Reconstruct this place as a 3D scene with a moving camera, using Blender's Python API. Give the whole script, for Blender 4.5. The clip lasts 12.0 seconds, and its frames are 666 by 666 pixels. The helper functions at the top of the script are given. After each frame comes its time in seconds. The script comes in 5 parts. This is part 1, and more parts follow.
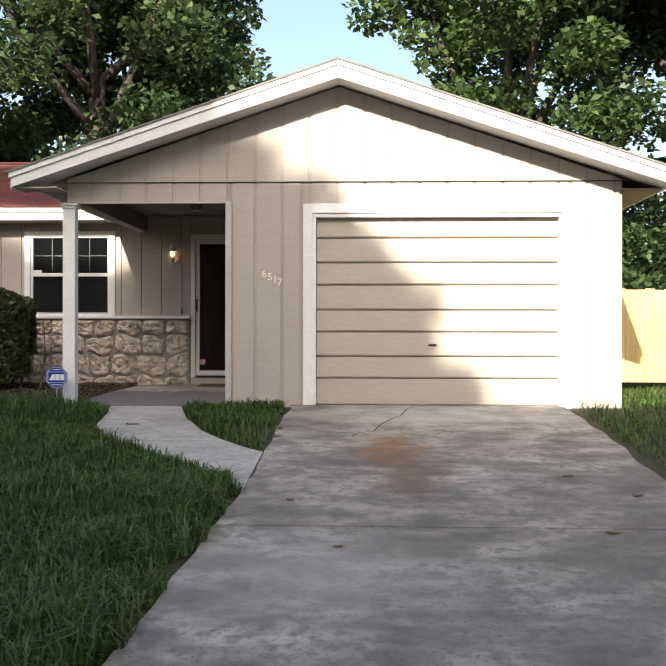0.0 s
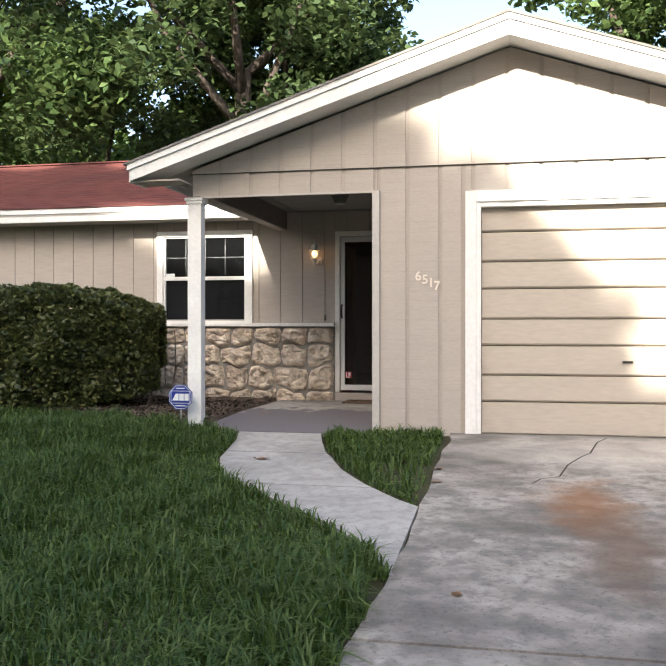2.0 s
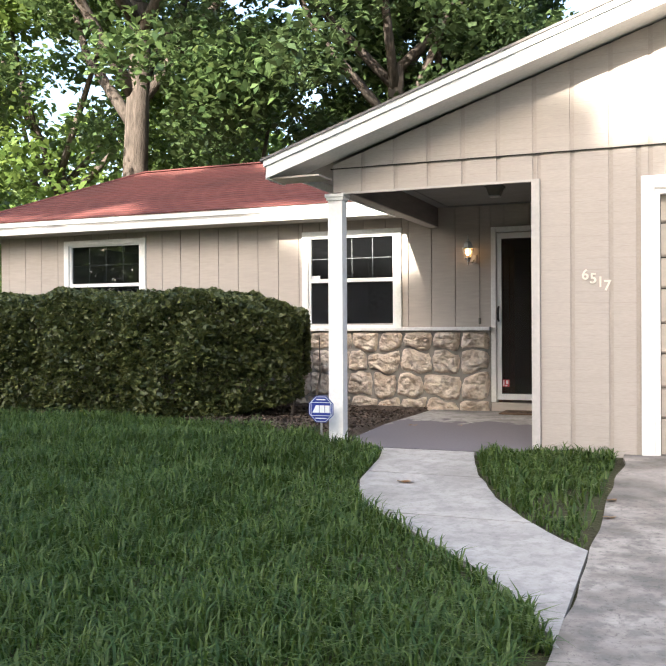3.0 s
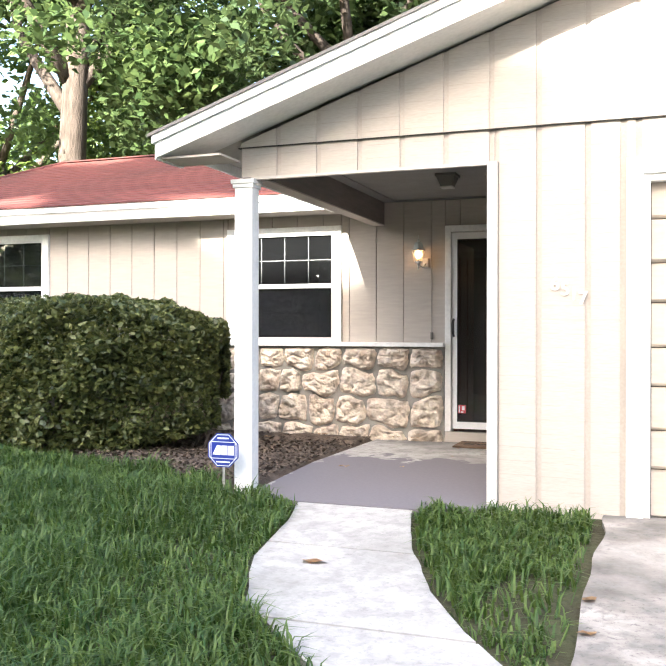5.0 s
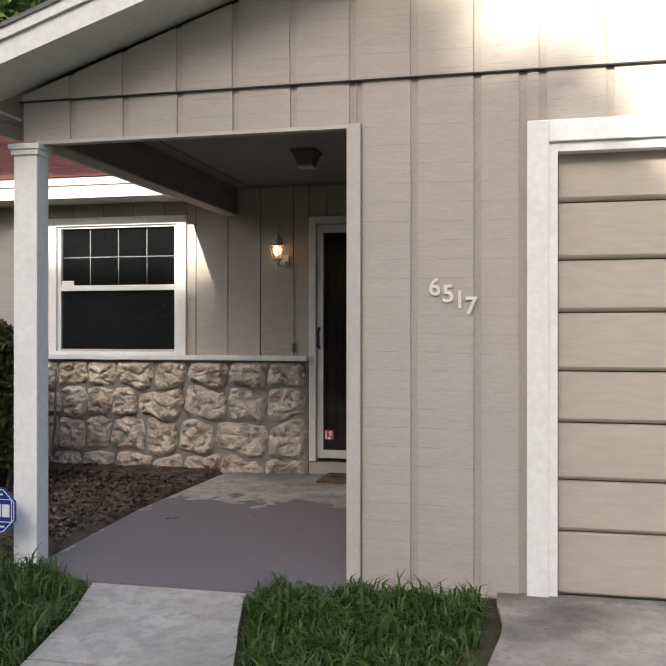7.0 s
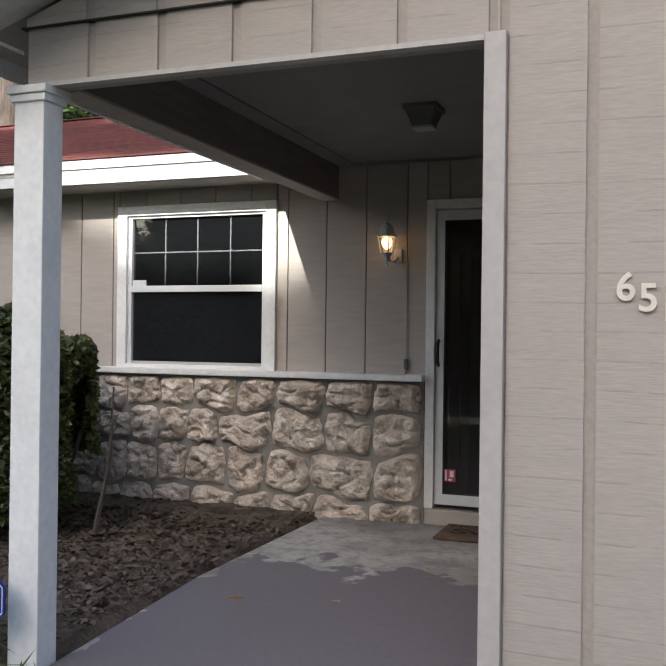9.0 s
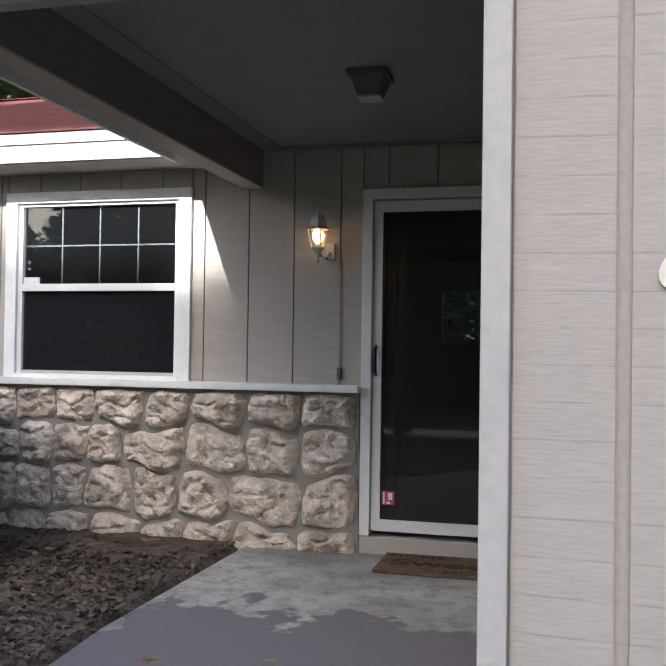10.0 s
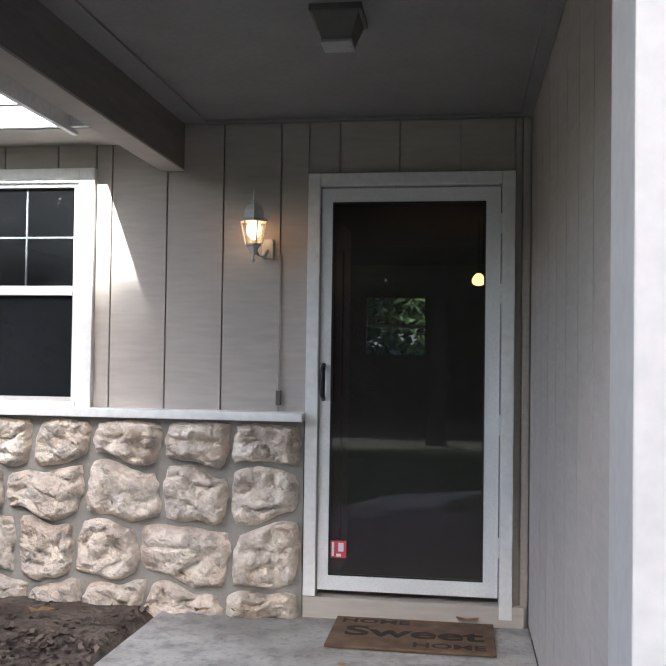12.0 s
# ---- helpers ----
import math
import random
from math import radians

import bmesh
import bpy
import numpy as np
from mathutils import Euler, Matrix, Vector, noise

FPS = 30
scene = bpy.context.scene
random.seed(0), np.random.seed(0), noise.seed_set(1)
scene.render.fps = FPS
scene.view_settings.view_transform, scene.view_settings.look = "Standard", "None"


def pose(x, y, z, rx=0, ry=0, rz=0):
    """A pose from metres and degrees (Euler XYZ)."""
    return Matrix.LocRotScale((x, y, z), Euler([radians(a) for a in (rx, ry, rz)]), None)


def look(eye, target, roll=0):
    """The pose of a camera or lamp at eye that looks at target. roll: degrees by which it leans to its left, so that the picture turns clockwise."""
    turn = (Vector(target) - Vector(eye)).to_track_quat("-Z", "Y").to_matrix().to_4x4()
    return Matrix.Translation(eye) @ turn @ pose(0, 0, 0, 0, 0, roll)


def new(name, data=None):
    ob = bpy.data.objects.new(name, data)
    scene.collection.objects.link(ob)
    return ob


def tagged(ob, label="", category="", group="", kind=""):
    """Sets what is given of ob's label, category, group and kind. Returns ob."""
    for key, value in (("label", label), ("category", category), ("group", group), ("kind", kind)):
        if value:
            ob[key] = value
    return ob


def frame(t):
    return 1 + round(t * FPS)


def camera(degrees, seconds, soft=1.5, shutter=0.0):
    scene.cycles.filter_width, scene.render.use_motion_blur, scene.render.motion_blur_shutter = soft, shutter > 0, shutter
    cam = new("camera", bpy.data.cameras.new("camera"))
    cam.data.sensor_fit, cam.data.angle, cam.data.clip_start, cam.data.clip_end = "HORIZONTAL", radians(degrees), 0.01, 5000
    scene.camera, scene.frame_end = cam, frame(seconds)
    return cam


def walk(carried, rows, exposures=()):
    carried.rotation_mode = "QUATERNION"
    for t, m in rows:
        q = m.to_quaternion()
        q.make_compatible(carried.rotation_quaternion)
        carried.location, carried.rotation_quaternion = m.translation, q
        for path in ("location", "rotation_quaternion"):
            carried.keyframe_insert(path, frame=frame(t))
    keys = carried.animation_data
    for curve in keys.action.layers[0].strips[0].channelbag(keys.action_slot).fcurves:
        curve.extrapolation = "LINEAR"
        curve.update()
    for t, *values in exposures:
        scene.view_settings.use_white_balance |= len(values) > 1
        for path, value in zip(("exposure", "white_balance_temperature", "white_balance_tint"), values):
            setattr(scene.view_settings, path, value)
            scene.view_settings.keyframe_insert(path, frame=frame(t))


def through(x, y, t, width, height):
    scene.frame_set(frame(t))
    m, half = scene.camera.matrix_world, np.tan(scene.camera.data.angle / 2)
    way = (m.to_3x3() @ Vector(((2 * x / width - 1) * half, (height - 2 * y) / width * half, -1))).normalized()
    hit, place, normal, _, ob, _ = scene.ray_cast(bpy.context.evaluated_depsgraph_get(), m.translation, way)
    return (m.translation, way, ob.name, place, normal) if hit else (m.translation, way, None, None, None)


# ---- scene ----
cam = camera(40.9, 12.0)
PATH = [
    (0, (0.512, 0.075, 1.3), (0.436, 2.074, 1.296), 0.1),
    (0.5, (0.488, 0.484, 1.363), (0.302, 2.475, 1.354), -0.0),
    (1, (0.421, 0.906, 1.402), (0.141, 2.886, 1.391), -0.0),
    (1.5, (0.358, 1.313, 1.419), (0.042, 3.288, 1.408), -0.0),
    (2, (0.3, 1.716, 1.448), (-0.112, 3.673, 1.439), 0.0),
    (2.5, (0.209, 2.104, 1.489), (-0.344, 4.026, 1.482), -0.1),
    (3, (0.186, 2.487, 1.509), (-0.564, 4.341, 1.5), -0.3),
    (3.2, (0.179, 2.651, 1.504), (-0.652, 4.47, 1.502), -0.2),
    (4.8, (0.02, 4.061, 1.62), (-0.786, 5.891, 1.614), 0.1),
    (5, (-0.001, 4.223, 1.635), (-0.692, 6.1, 1.633), 0.1),
    (5.5, (-0.017, 4.651, 1.647), (-0.497, 6.593, 1.648), -0.0),
    (6, (-0.046, 5.029, 1.666), (-0.495, 6.979, 1.671), 0.1),
    (6.5, (-0.109, 5.406, 1.702), (-0.553, 7.356, 1.707), 0.2),
    (6.7, (-0.126, 5.555, 1.71), (-0.571, 7.505, 1.713), 0.1),
    (8.3, (-0.322, 6.825, 1.769), (-0.944, 8.726, 1.775), 0.6),
    (8.5, (-0.362, 6.961, 1.771), (-1.037, 8.844, 1.782), 0.7),
    (9, (-0.526, 7.319, 1.79), (-1.234, 9.19, 1.797), 0.7),
    (9.5, (-0.721, 7.669, 1.784), (-1.382, 9.557, 1.798), 0.8),
    (10, (-0.894, 7.957, 1.758), (-1.399, 9.892, 1.791), 0.8),
    (10.5, (-1.071, 8.223, 1.787), (-1.528, 10.17, 1.826), 0.8),
    (11, (-1.132, 8.479, 1.793), (-1.475, 10.449, 1.844), 0.5),
    (11.5, (-1.198, 8.671, 1.779), (-1.506, 10.646, 1.836), 0.7),
    (12, (-1.338, 8.873, 1.821), (-1.623, 10.852, 1.87), 0.8),
]
EXPOSURES = [(t, stops, kelvin, 8) for t, stops, kelvin in ((0, 1.22, 6750), (1.5, 1.65, 6700), (2.5, 1.9, 6700), (3.2, 2.3, 6550), (4.8, 3.0, 6500), (5.1, 3.0, 6500), (5.5, 2.12, 6150), (6.0, 1.62, 6400), (6.5, 1.4, 6550), (8.5, 1.27, 6200), (9.5, 1.4, 5950), (10.5, 1.87, 5650), (11.5, 2.17, 5600), (12, 2.42, 5700))]
walk(cam, [(t, look(eye, target, roll)) for t, eye, target, roll in PATH], EXPOSURES)

# ---- light ----
SUN_EL, SUN_AZ = radians(29), radians(11.5)
world = bpy.data.worlds.new("sky")
scene.world = world
world.use_nodes = True
wn = world.node_tree
sky = wn.nodes.new("ShaderNodeTexSky")
sky.sky_type = "NISHITA"
sky.sun_disc = False
sky.sun_elevation, sky.sun_rotation = SUN_EL, radians(180) + SUN_AZ
sky.air_density, sky.dust_density = 1.0, 4.0
wn.nodes["Background"].inputs["Strength"].default_value = 0.15
wn.links.new(sky.outputs["Color"], wn.nodes["Background"].inputs["Color"])
SUN_DIR = Vector((math.sin(SUN_AZ) * math.cos(SUN_EL), math.cos(SUN_AZ) * math.cos(SUN_EL), -math.sin(SUN_EL)))
sun = new("sun", bpy.data.lights.new("sun", "SUN"))
sun.data.energy, sun.data.angle, sun.data.color = 5.0, radians(0.55), (1.0, 0.93, 0.82)
sun.matrix_world = look((0, -30, 30), Vector((0, -30, 30)) + SUN_DIR)

# ---- materials ----


def node_mat(name):
    m = bpy.data.materials.new(name)
    m.use_nodes = True
    return m, m.node_tree, m.node_tree.nodes["Principled BSDF"]


def surface(name, a, b, rough=0.7, scale=4.0, stretch=(1, 1, 1), fine=60.0, bump=0.25, depth=0.004, metal=0.0, spread=0.06, dirt=None, dirt_scale=1.3, dirt_amount=0.5, spec=0.35):
    """Two tones mixed by a wide noise, fine grain in colour and relief, some difference from piece to piece, and soiling."""
    m, tree, bsdf = node_mat(name)
    n, l = tree.nodes, tree.links
    co = n.new("ShaderNodeTexCoord")
    info = n.new("ShaderNodeObjectInfo")
    shift = n.new("ShaderNodeVectorMath")
    shift.operation = "MULTIPLY_ADD"
    l.new(info.outputs["Random"], shift.inputs[0])
    shift.inputs[1].default_value = (7, 11, 5) if spread else (0, 0, 0)
    l.new(co.outputs["Object"], shift.inputs[2])
    mp = n.new("ShaderNodeMapping")
    mp.inputs["Scale"].default_value = stretch
    l.new(shift.outputs[0], mp.inputs["Vector"])
    wide = n.new("ShaderNodeTexNoise")
    wide.inputs["Scale"].default_value, wide.inputs["Detail"].default_value = scale, 6
    grain = n.new("ShaderNodeTexNoise")
    grain.inputs["Scale"].default_value, grain.inputs["Detail"].default_value = fine, 4
    l.new(mp.outputs[0], wide.inputs["Vector"])
    l.new(mp.outputs[0], grain.inputs["Vector"])
    ramp = n.new("ShaderNodeMapRange")
    ramp.inputs["From Min"].default_value, ramp.inputs["From Max"].default_value = 0.32, 0.68
    l.new(wide.outputs["Fac"], ramp.inputs["Value"])
    mix = n.new("ShaderNodeMix")
    mix.data_type = "RGBA"
    mix.inputs["A"].default_value, mix.inputs["B"].default_value = (*a, 1), (*b, 1)
    l.new(ramp.outputs[0], mix.inputs["Factor"])
    out = mix.outputs["Result"]
    if dirt:
        soil = n.new("ShaderNodeTexNoise")
        soil.inputs["Scale"].default_value, soil.inputs["Detail"].default_value = dirt_scale, 8
        l.new(co.outputs["Object"], soil.inputs["Vector"])
        r2 = n.new("ShaderNodeMapRange")
        r2.inputs["From Min"].default_value, r2.inputs["From Max"].default_value, r2.inputs["To Max"].default_value = 0.5, 0.72, dirt_amount
        l.new(soil.outputs["Fac"], r2.inputs["Value"])
        m2 = n.new("ShaderNodeMix")
        m2.data_type = "RGBA"
        m2.inputs["B"].default_value = (*dirt, 1)
        l.new(r2.outputs[0], m2.inputs["Factor"])
        l.new(out, m2.inputs["A"])
        out = m2.outputs["Result"]
    hsv = n.new("ShaderNodeHueSaturation")
    val = n.new("ShaderNodeMath")
    val.operation = "MULTIPLY_ADD"
    val.inputs[1].default_value, val.inputs[2].default_value = 0.3, 0.85
    l.new(grain.outputs["Fac"], val.inputs[0])
    per = n.new("ShaderNodeMath")
    per.operation = "MULTIPLY_ADD"
    per.inputs[1].default_value = spread
    l.new(info.outputs["Random"], per.inputs[0])
    l.new(val.outputs[0], per.inputs[2])
    l.new(per.outputs[0], hsv.inputs["Value"])
    l.new(out, hsv.inputs["Color"])
    l.new(hsv.outputs[0], bsdf.inputs["Base Color"])
    bp = n.new("ShaderNodeBump")
    bp.inputs["Strength"].default_value, bp.inputs["Distance"].default_value = bump, depth
    l.new(grain.outputs["Fac"], bp.inputs["Height"])
    l.new(bp.outputs[0], bsdf.inputs["Normal"])
    bsdf.inputs["Roughness"].default_value, bsdf.inputs["Metallic"].default_value = rough, metal
    bsdf.inputs["Specular IOR Level"].default_value = spec
    return m


def leaf_mat(name, a, b, gloss=0.45, through=0.35):
    m, tree, bsdf = node_mat(name)
    n, l = tree.nodes, tree.links
    geo = n.new("ShaderNodeNewGeometry")
    mix = n.new("ShaderNodeMix")
    mix.data_type = "RGBA"
    mix.inputs["A"].default_value, mix.inputs["B"].default_value = (*a, 1), (*b, 1)
    l.new(geo.outputs["Random Per Island"], mix.inputs["Factor"])
    l.new(mix.outputs["Result"], bsdf.inputs["Base Color"])
    bsdf.inputs["Roughness"].default_value = gloss
    bsdf.inputs["Specular IOR Level"].default_value = 0.4
    tl = n.new("ShaderNodeBsdfTranslucent")
    bright = n.new("ShaderNodeHueSaturation")
    bright.inputs["Value"].default_value, bright.inputs["Hue"].default_value = 1.5, 0.48
    l.new(mix.outputs["Result"], bright.inputs["Color"])
    l.new(bright.outputs[0], tl.inputs["Color"])
    ms = n.new("ShaderNodeMixShader")
    ms.inputs[0].default_value = through
    l.new(bsdf.outputs[0], ms.inputs[1])
    l.new(tl.outputs[0], ms.inputs[2])
    l.new(ms.outputs[0], n["Material Output"].inputs["Surface"])
    return m


def glass_mat(name, tint):
    m, tree, bsdf = node_mat(name)
    n, l = tree.nodes, tree.links
    clear = n.new("ShaderNodeBsdfTransparent")
    clear.inputs[0].default_value = (*tint, 1)
    gloss = n.new("ShaderNodeBsdfGlossy")
    gloss.inputs["Roughness"].default_value = 0.015
    fr = n.new("ShaderNodeFresnel")
    fr.inputs["IOR"].default_value = 1.5
    ms = n.new("ShaderNodeMixShader")
    l.new(fr.outputs[0], ms.inputs[0])
    l.new(clear.outputs[0], ms.inputs[1])
    l.new(gloss.outputs[0], ms.inputs[2])
    l.new(ms.outputs[0], n["Material Output"].inputs["Surface"])
    return m


def glow_mat(name, color, strength):
    m, tree, bsdf = node_mat(name)
    bsdf.inputs["Base Color"].default_value = (*color, 1)
    bsdf.inputs["Emission Color"].default_value = (*color, 1)
    bsdf.inputs["Emission Strength"].default_value = strength
    return m


def concrete_mat(name, a, b, spots, paint=False, weather=0.85, specks=0.45):
    """Broom-finished concrete with dark weathering and, at each spot (x, y, size, colour), a stain or a patch of
    painted light with a frayed edge.
    """
    m = surface(name, a, b, rough=0.9, scale=2.4, stretch=(1.0, 1.7, 1), fine=38, bump=0.35, depth=0.004, spread=0.0, dirt=(0.1, 0.09, 0.08), dirt_scale=1.1, dirt_amount=weather, spec=0.2)
    tree = m.node_tree
    n, l = tree.nodes, tree.links
    hsv = [x for x in n if x.type == "HUE_SAT"][0]
    out = hsv.inputs["Color"].links[0].from_socket
    co = n.new("ShaderNodeTexCoord")
    fray = n.new("ShaderNodeTexNoise")
    fray.inputs["Scale"].default_value, fray.inputs["Detail"].default_value = 3.5, 7
    l.new(co.outputs["Object"], fray.inputs["Vector"])
    speck = n.new("ShaderNodeTexNoise")
    speck.inputs["Scale"].default_value, speck.inputs["Detail"].default_value = 11, 12
    l.new(co.outputs["Object"], speck.inputs["Vector"])
    sr = n.new("ShaderNodeMapRange")
    sr.inputs["From Min"].default_value, sr.inputs["From Max"].default_value, sr.inputs["To Max"].default_value = 0.47, 0.63, specks
    l.new(speck.outputs["Fac"], sr.inputs["Value"])
    sm = n.new("ShaderNodeMix")
    sm.data_type = "RGBA"
    sm.inputs["B"].default_value = (0.16, 0.15, 0.14, 1)
    l.new(sr.outputs[0], sm.inputs["Factor"])
    l.new(out, sm.inputs["A"])
    out = sm.outputs["Result"]
    pits = n.new("ShaderNodeTexNoise")
    pits.inputs["Scale"].default_value, pits.inputs["Detail"].default_value, pits.inputs["Roughness"].default_value = 34, 8, 0.75
    l.new(co.outputs["Object"], pits.inputs["Vector"])
    pr = n.new("ShaderNodeMapRange")
    pr.inputs["From Min"].default_value, pr.inputs["From Max"].default_value, pr.inputs["To Max"].default_value = 0.53, 0.66, specks
    l.new(pits.outputs["Fac"], pr.inputs["Value"])
    pm = n.new("ShaderNodeMix")
    pm.data_type = "RGBA"
    pm.inputs["B"].default_value = (0.09, 0.085, 0.08, 1)
    l.new(pr.outputs[0], pm.inputs["Factor"])
    l.new(out, pm.inputs["A"])
    out = pm.outputs["Result"]
    for x, y, sx, sy, col, amount in spots:
        mp = n.new("ShaderNodeMapping")
        mp.inputs["Location"].default_value = (-x / sx, -y / sy, 0)
        mp.inputs["Scale"].default_value = (1 / sx, 1 / sy, 0)
        l.new(co.outputs["Object"], mp.inputs["Vector"])
        ln = n.new("ShaderNodeVectorMath")
        ln.operation = "LENGTH"
        l.new(mp.outputs[0], ln.inputs[0])
        ad = n.new("ShaderNodeMath")
        ad.operation = "MULTIPLY_ADD"
        ad.inputs[1].default_value = 1.6
        l.new(fray.outputs["Fac"], ad.inputs[0])
        l.new(ln.outputs["Value"], ad.inputs[2])
        rg = n.new("ShaderNodeMapRange")
        rg.inputs["From Min"].default_value, rg.inputs["From Max"].default_value = 1.9, 1.0
        rg.inputs["To Min"].default_value, rg.inputs["To Max"].default_value = 0.0, amount
        l.new(ad.outputs[0], rg.inputs["Value"])
        mx = n.new("ShaderNodeMix")
        mx.data_type = "RGBA"
        mx.inputs["B"].default_value = (*col, 1)
        l.new(rg.outputs[0], mx.inputs["Factor"])
        l.new(out, mx.inputs["A"])
        out = mx.outputs["Result"]
    if paint:
        sep = n.new("ShaderNodeSeparateXYZ")
        l.new(co.outputs["Object"], sep.inputs[0])
        ad = n.new("ShaderNodeMath")
        ad.operation = "MULTIPLY_ADD"
        ad.inputs[1].default_value = 1.5
        l.new(fray.outputs["Fac"], ad.inputs[0])
        l.new(sep.outputs["Y"], ad.inputs[2])
        rg = n.new("ShaderNodeMapRange")
        rg.inputs["From Min"].default_value, rg.inputs["From Max"].default_value = 12.84, 12.78
        l.new(ad.outputs[0], rg.inputs["Value"])
        edge = n.new("ShaderNodeMath")
        edge.operation = "GREATER_THAN"
        edge.inputs[1].default_value = -2.62
        l.new(sep.outputs["X"], edge.inputs[0])
        soft = n.new("ShaderNodeMath")
        soft.operation = "MULTIPLY_ADD"
        soft.inputs[1].default_value = 0.5
        l.new(fray.outputs["Fac"], soft.inputs[0])
        l.new(sep.outputs["X"], soft.inputs[2])
        l.new(soft.outputs[0], edge.inputs[0])
        mu = n.new("ShaderNodeMath")
        mu.operation = "MULTIPLY"
        l.new(rg.outputs[0], mu.inputs[0])
        l.new(edge.outputs[0], mu.inputs[1])
        mx = n.new("ShaderNodeMix")
        mx.data_type = "RGBA"
        mx.inputs["B"].default_value = (0.165, 0.15, 0.16, 1)
        l.new(mu.outputs[0], mx.inputs["Factor"])
        l.new(out, mx.inputs["A"])
        out = mx.outputs["Result"]
    l.new(out, hsv.inputs["Color"])
    return m


SIDING = surface("siding_paint", (0.4, 0.358, 0.322), (0.422, 0.378, 0.342), rough=0.75, scale=3, stretch=(0.7, 1, 5.0), fine=9, bump=0.25, depth=0.004, spread=0.04)


def roughsawn_mat(name, a, b):
    """Painted rough-sawn board: saw marks run level across it in broken pairs."""
    m = surface(name, a, b, rough=0.78, scale=3, stretch=(0.7, 1, 5.0), fine=30, bump=0.3, depth=0.003, spread=0.03)
    tree = m.node_tree
    n, l = tree.nodes, tree.links
    co = n.new("ShaderNodeTexCoord")
    mp = n.new("ShaderNodeMapping")
    mp.inputs["Scale"].default_value = (1.6, 1, 75)
    l.new(co.outputs["Object"], mp.inputs["Vector"])
    saw = n.new("ShaderNodeTexNoise")
    saw.inputs["Scale"].default_value, saw.inputs["Detail"].default_value = 1.0, 3
    l.new(mp.outputs[0], saw.inputs["Vector"])
    mark = n.new("ShaderNodeMapRange")
    mark.inputs["From Min"].default_value, mark.inputs["From Max"].default_value = 0.56, 0.68
    l.new(saw.outputs["Fac"], mark.inputs["Value"])
    sep = n.new("ShaderNodeSeparateXYZ")
    l.new(co.outputs["Object"], sep.inputs[0])
    ph = n.new("ShaderNodeMath")
    ph.operation = "MULTIPLY_ADD"
    ph.inputs[1].default_value = 1 / 0.093
    l.new(sep.outputs["Z"], ph.inputs[0])
    wob = n.new("ShaderNodeTexNoise")
    wob.inputs["Scale"].default_value = 0.6
    l.new(co.outputs["Object"], wob.inputs["Vector"])
    l.new(wob.outputs["Fac"], ph.inputs[2])
    fr = n.new("ShaderNodeMath")
    fr.operation = "FRACT"
    l.new(ph.outputs[0], fr.inputs[0])
    cut = n.new("ShaderNodeMapRange")
    cut.inputs["From Min"].default_value, cut.inputs["From Max"].default_value = 0.07, 0.02
    l.new(fr.outputs[0], cut.inputs["Value"])
    brk = n.new("ShaderNodeTexNoise")
    brk.inputs["Scale"].default_value = 7.0
    l.new(co.outputs["Object"], brk.inputs["Vector"])
    br = n.new("ShaderNodeMapRange")
    br.inputs["From Min"].default_value, br.inputs["From Max"].default_value = 0.42, 0.55
    l.new(brk.outputs["Fac"], br.inputs["Value"])
    cm = n.new("ShaderNodeMath")
    cm.operation = "MULTIPLY"
    l.new(cut.outputs[0], cm.inputs[0])
    l.new(br.outputs[0], cm.inputs[1])
    total = n.new("ShaderNodeMath")
    total.operation = "MAXIMUM"
    half = n.new("ShaderNodeMath")
    half.operation = "MULTIPLY"
    half.inputs[1].default_value = 0.22
    l.new(mark.outputs[0], half.inputs[0])
    l.new(half.outputs[0], total.inputs[0])
    l.new(cm.outputs[0], total.inputs[1])
    hsv = [x for x in n if x.type == "HUE_SAT"][0]
    old = hsv.inputs["Color"].links[0].from_socket
    mx = n.new("ShaderNodeMix")
    mx.data_type = "RGBA"
    mx.inputs["B"].default_value = (a[0] * 0.89, a[1] * 0.89, a[2] * 0.89, 1)
    l.new(total.outputs[0], mx.inputs["Factor"])
    l.new(old, mx.inputs["A"])
    l.new(mx.outputs["Result"], hsv.inputs["Color"])
    b2 = n.new("ShaderNodeBump")
    b2.invert = True
    b2.inputs["Strength"].default_value, b2.inputs["Distance"].default_value = 0.35, 0.002
    l.new(total.outputs[0], b2.inputs["Height"])
    first = [x for x in n if x.type == "BUMP" and x != b2][0]
    l.new(first.outputs[0], b2.inputs["Normal"])
    l.new(b2.outputs[0], n["Principled BSDF"].inputs["Normal"])
    return m


ROUGHSAWN = roughsawn_mat("rough_sawn_paint", (0.4, 0.358, 0.322), (0.422, 0.378, 0.342))
WALLCORE = surface("wall_groove", (0.37, 0.33, 0.295), (0.4, 0.358, 0.322), rough=0.85, spread=0)
TRIM = surface("trim_paint", (0.74, 0.735, 0.725), (0.77, 0.765, 0.755), rough=0.5, scale=6, fine=30, bump=0.08, dirt=(0.5, 0.49, 0.46), dirt_scale=5, dirt_amount=0.15)
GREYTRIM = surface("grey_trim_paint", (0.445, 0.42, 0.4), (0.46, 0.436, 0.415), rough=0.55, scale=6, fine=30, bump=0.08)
VINYL = surface("white_vinyl", (0.72, 0.72, 0.72), (0.76, 0.76, 0.76), rough=0.35, fine=90, bump=0.03, spread=0.0)
GARAGE = surface("garage_paint", (0.42, 0.368, 0.315), (0.44, 0.387, 0.333), rough=0.55, scale=2, stretch=(0.6, 1, 3), fine=14, bump=0.08, spread=0.03)
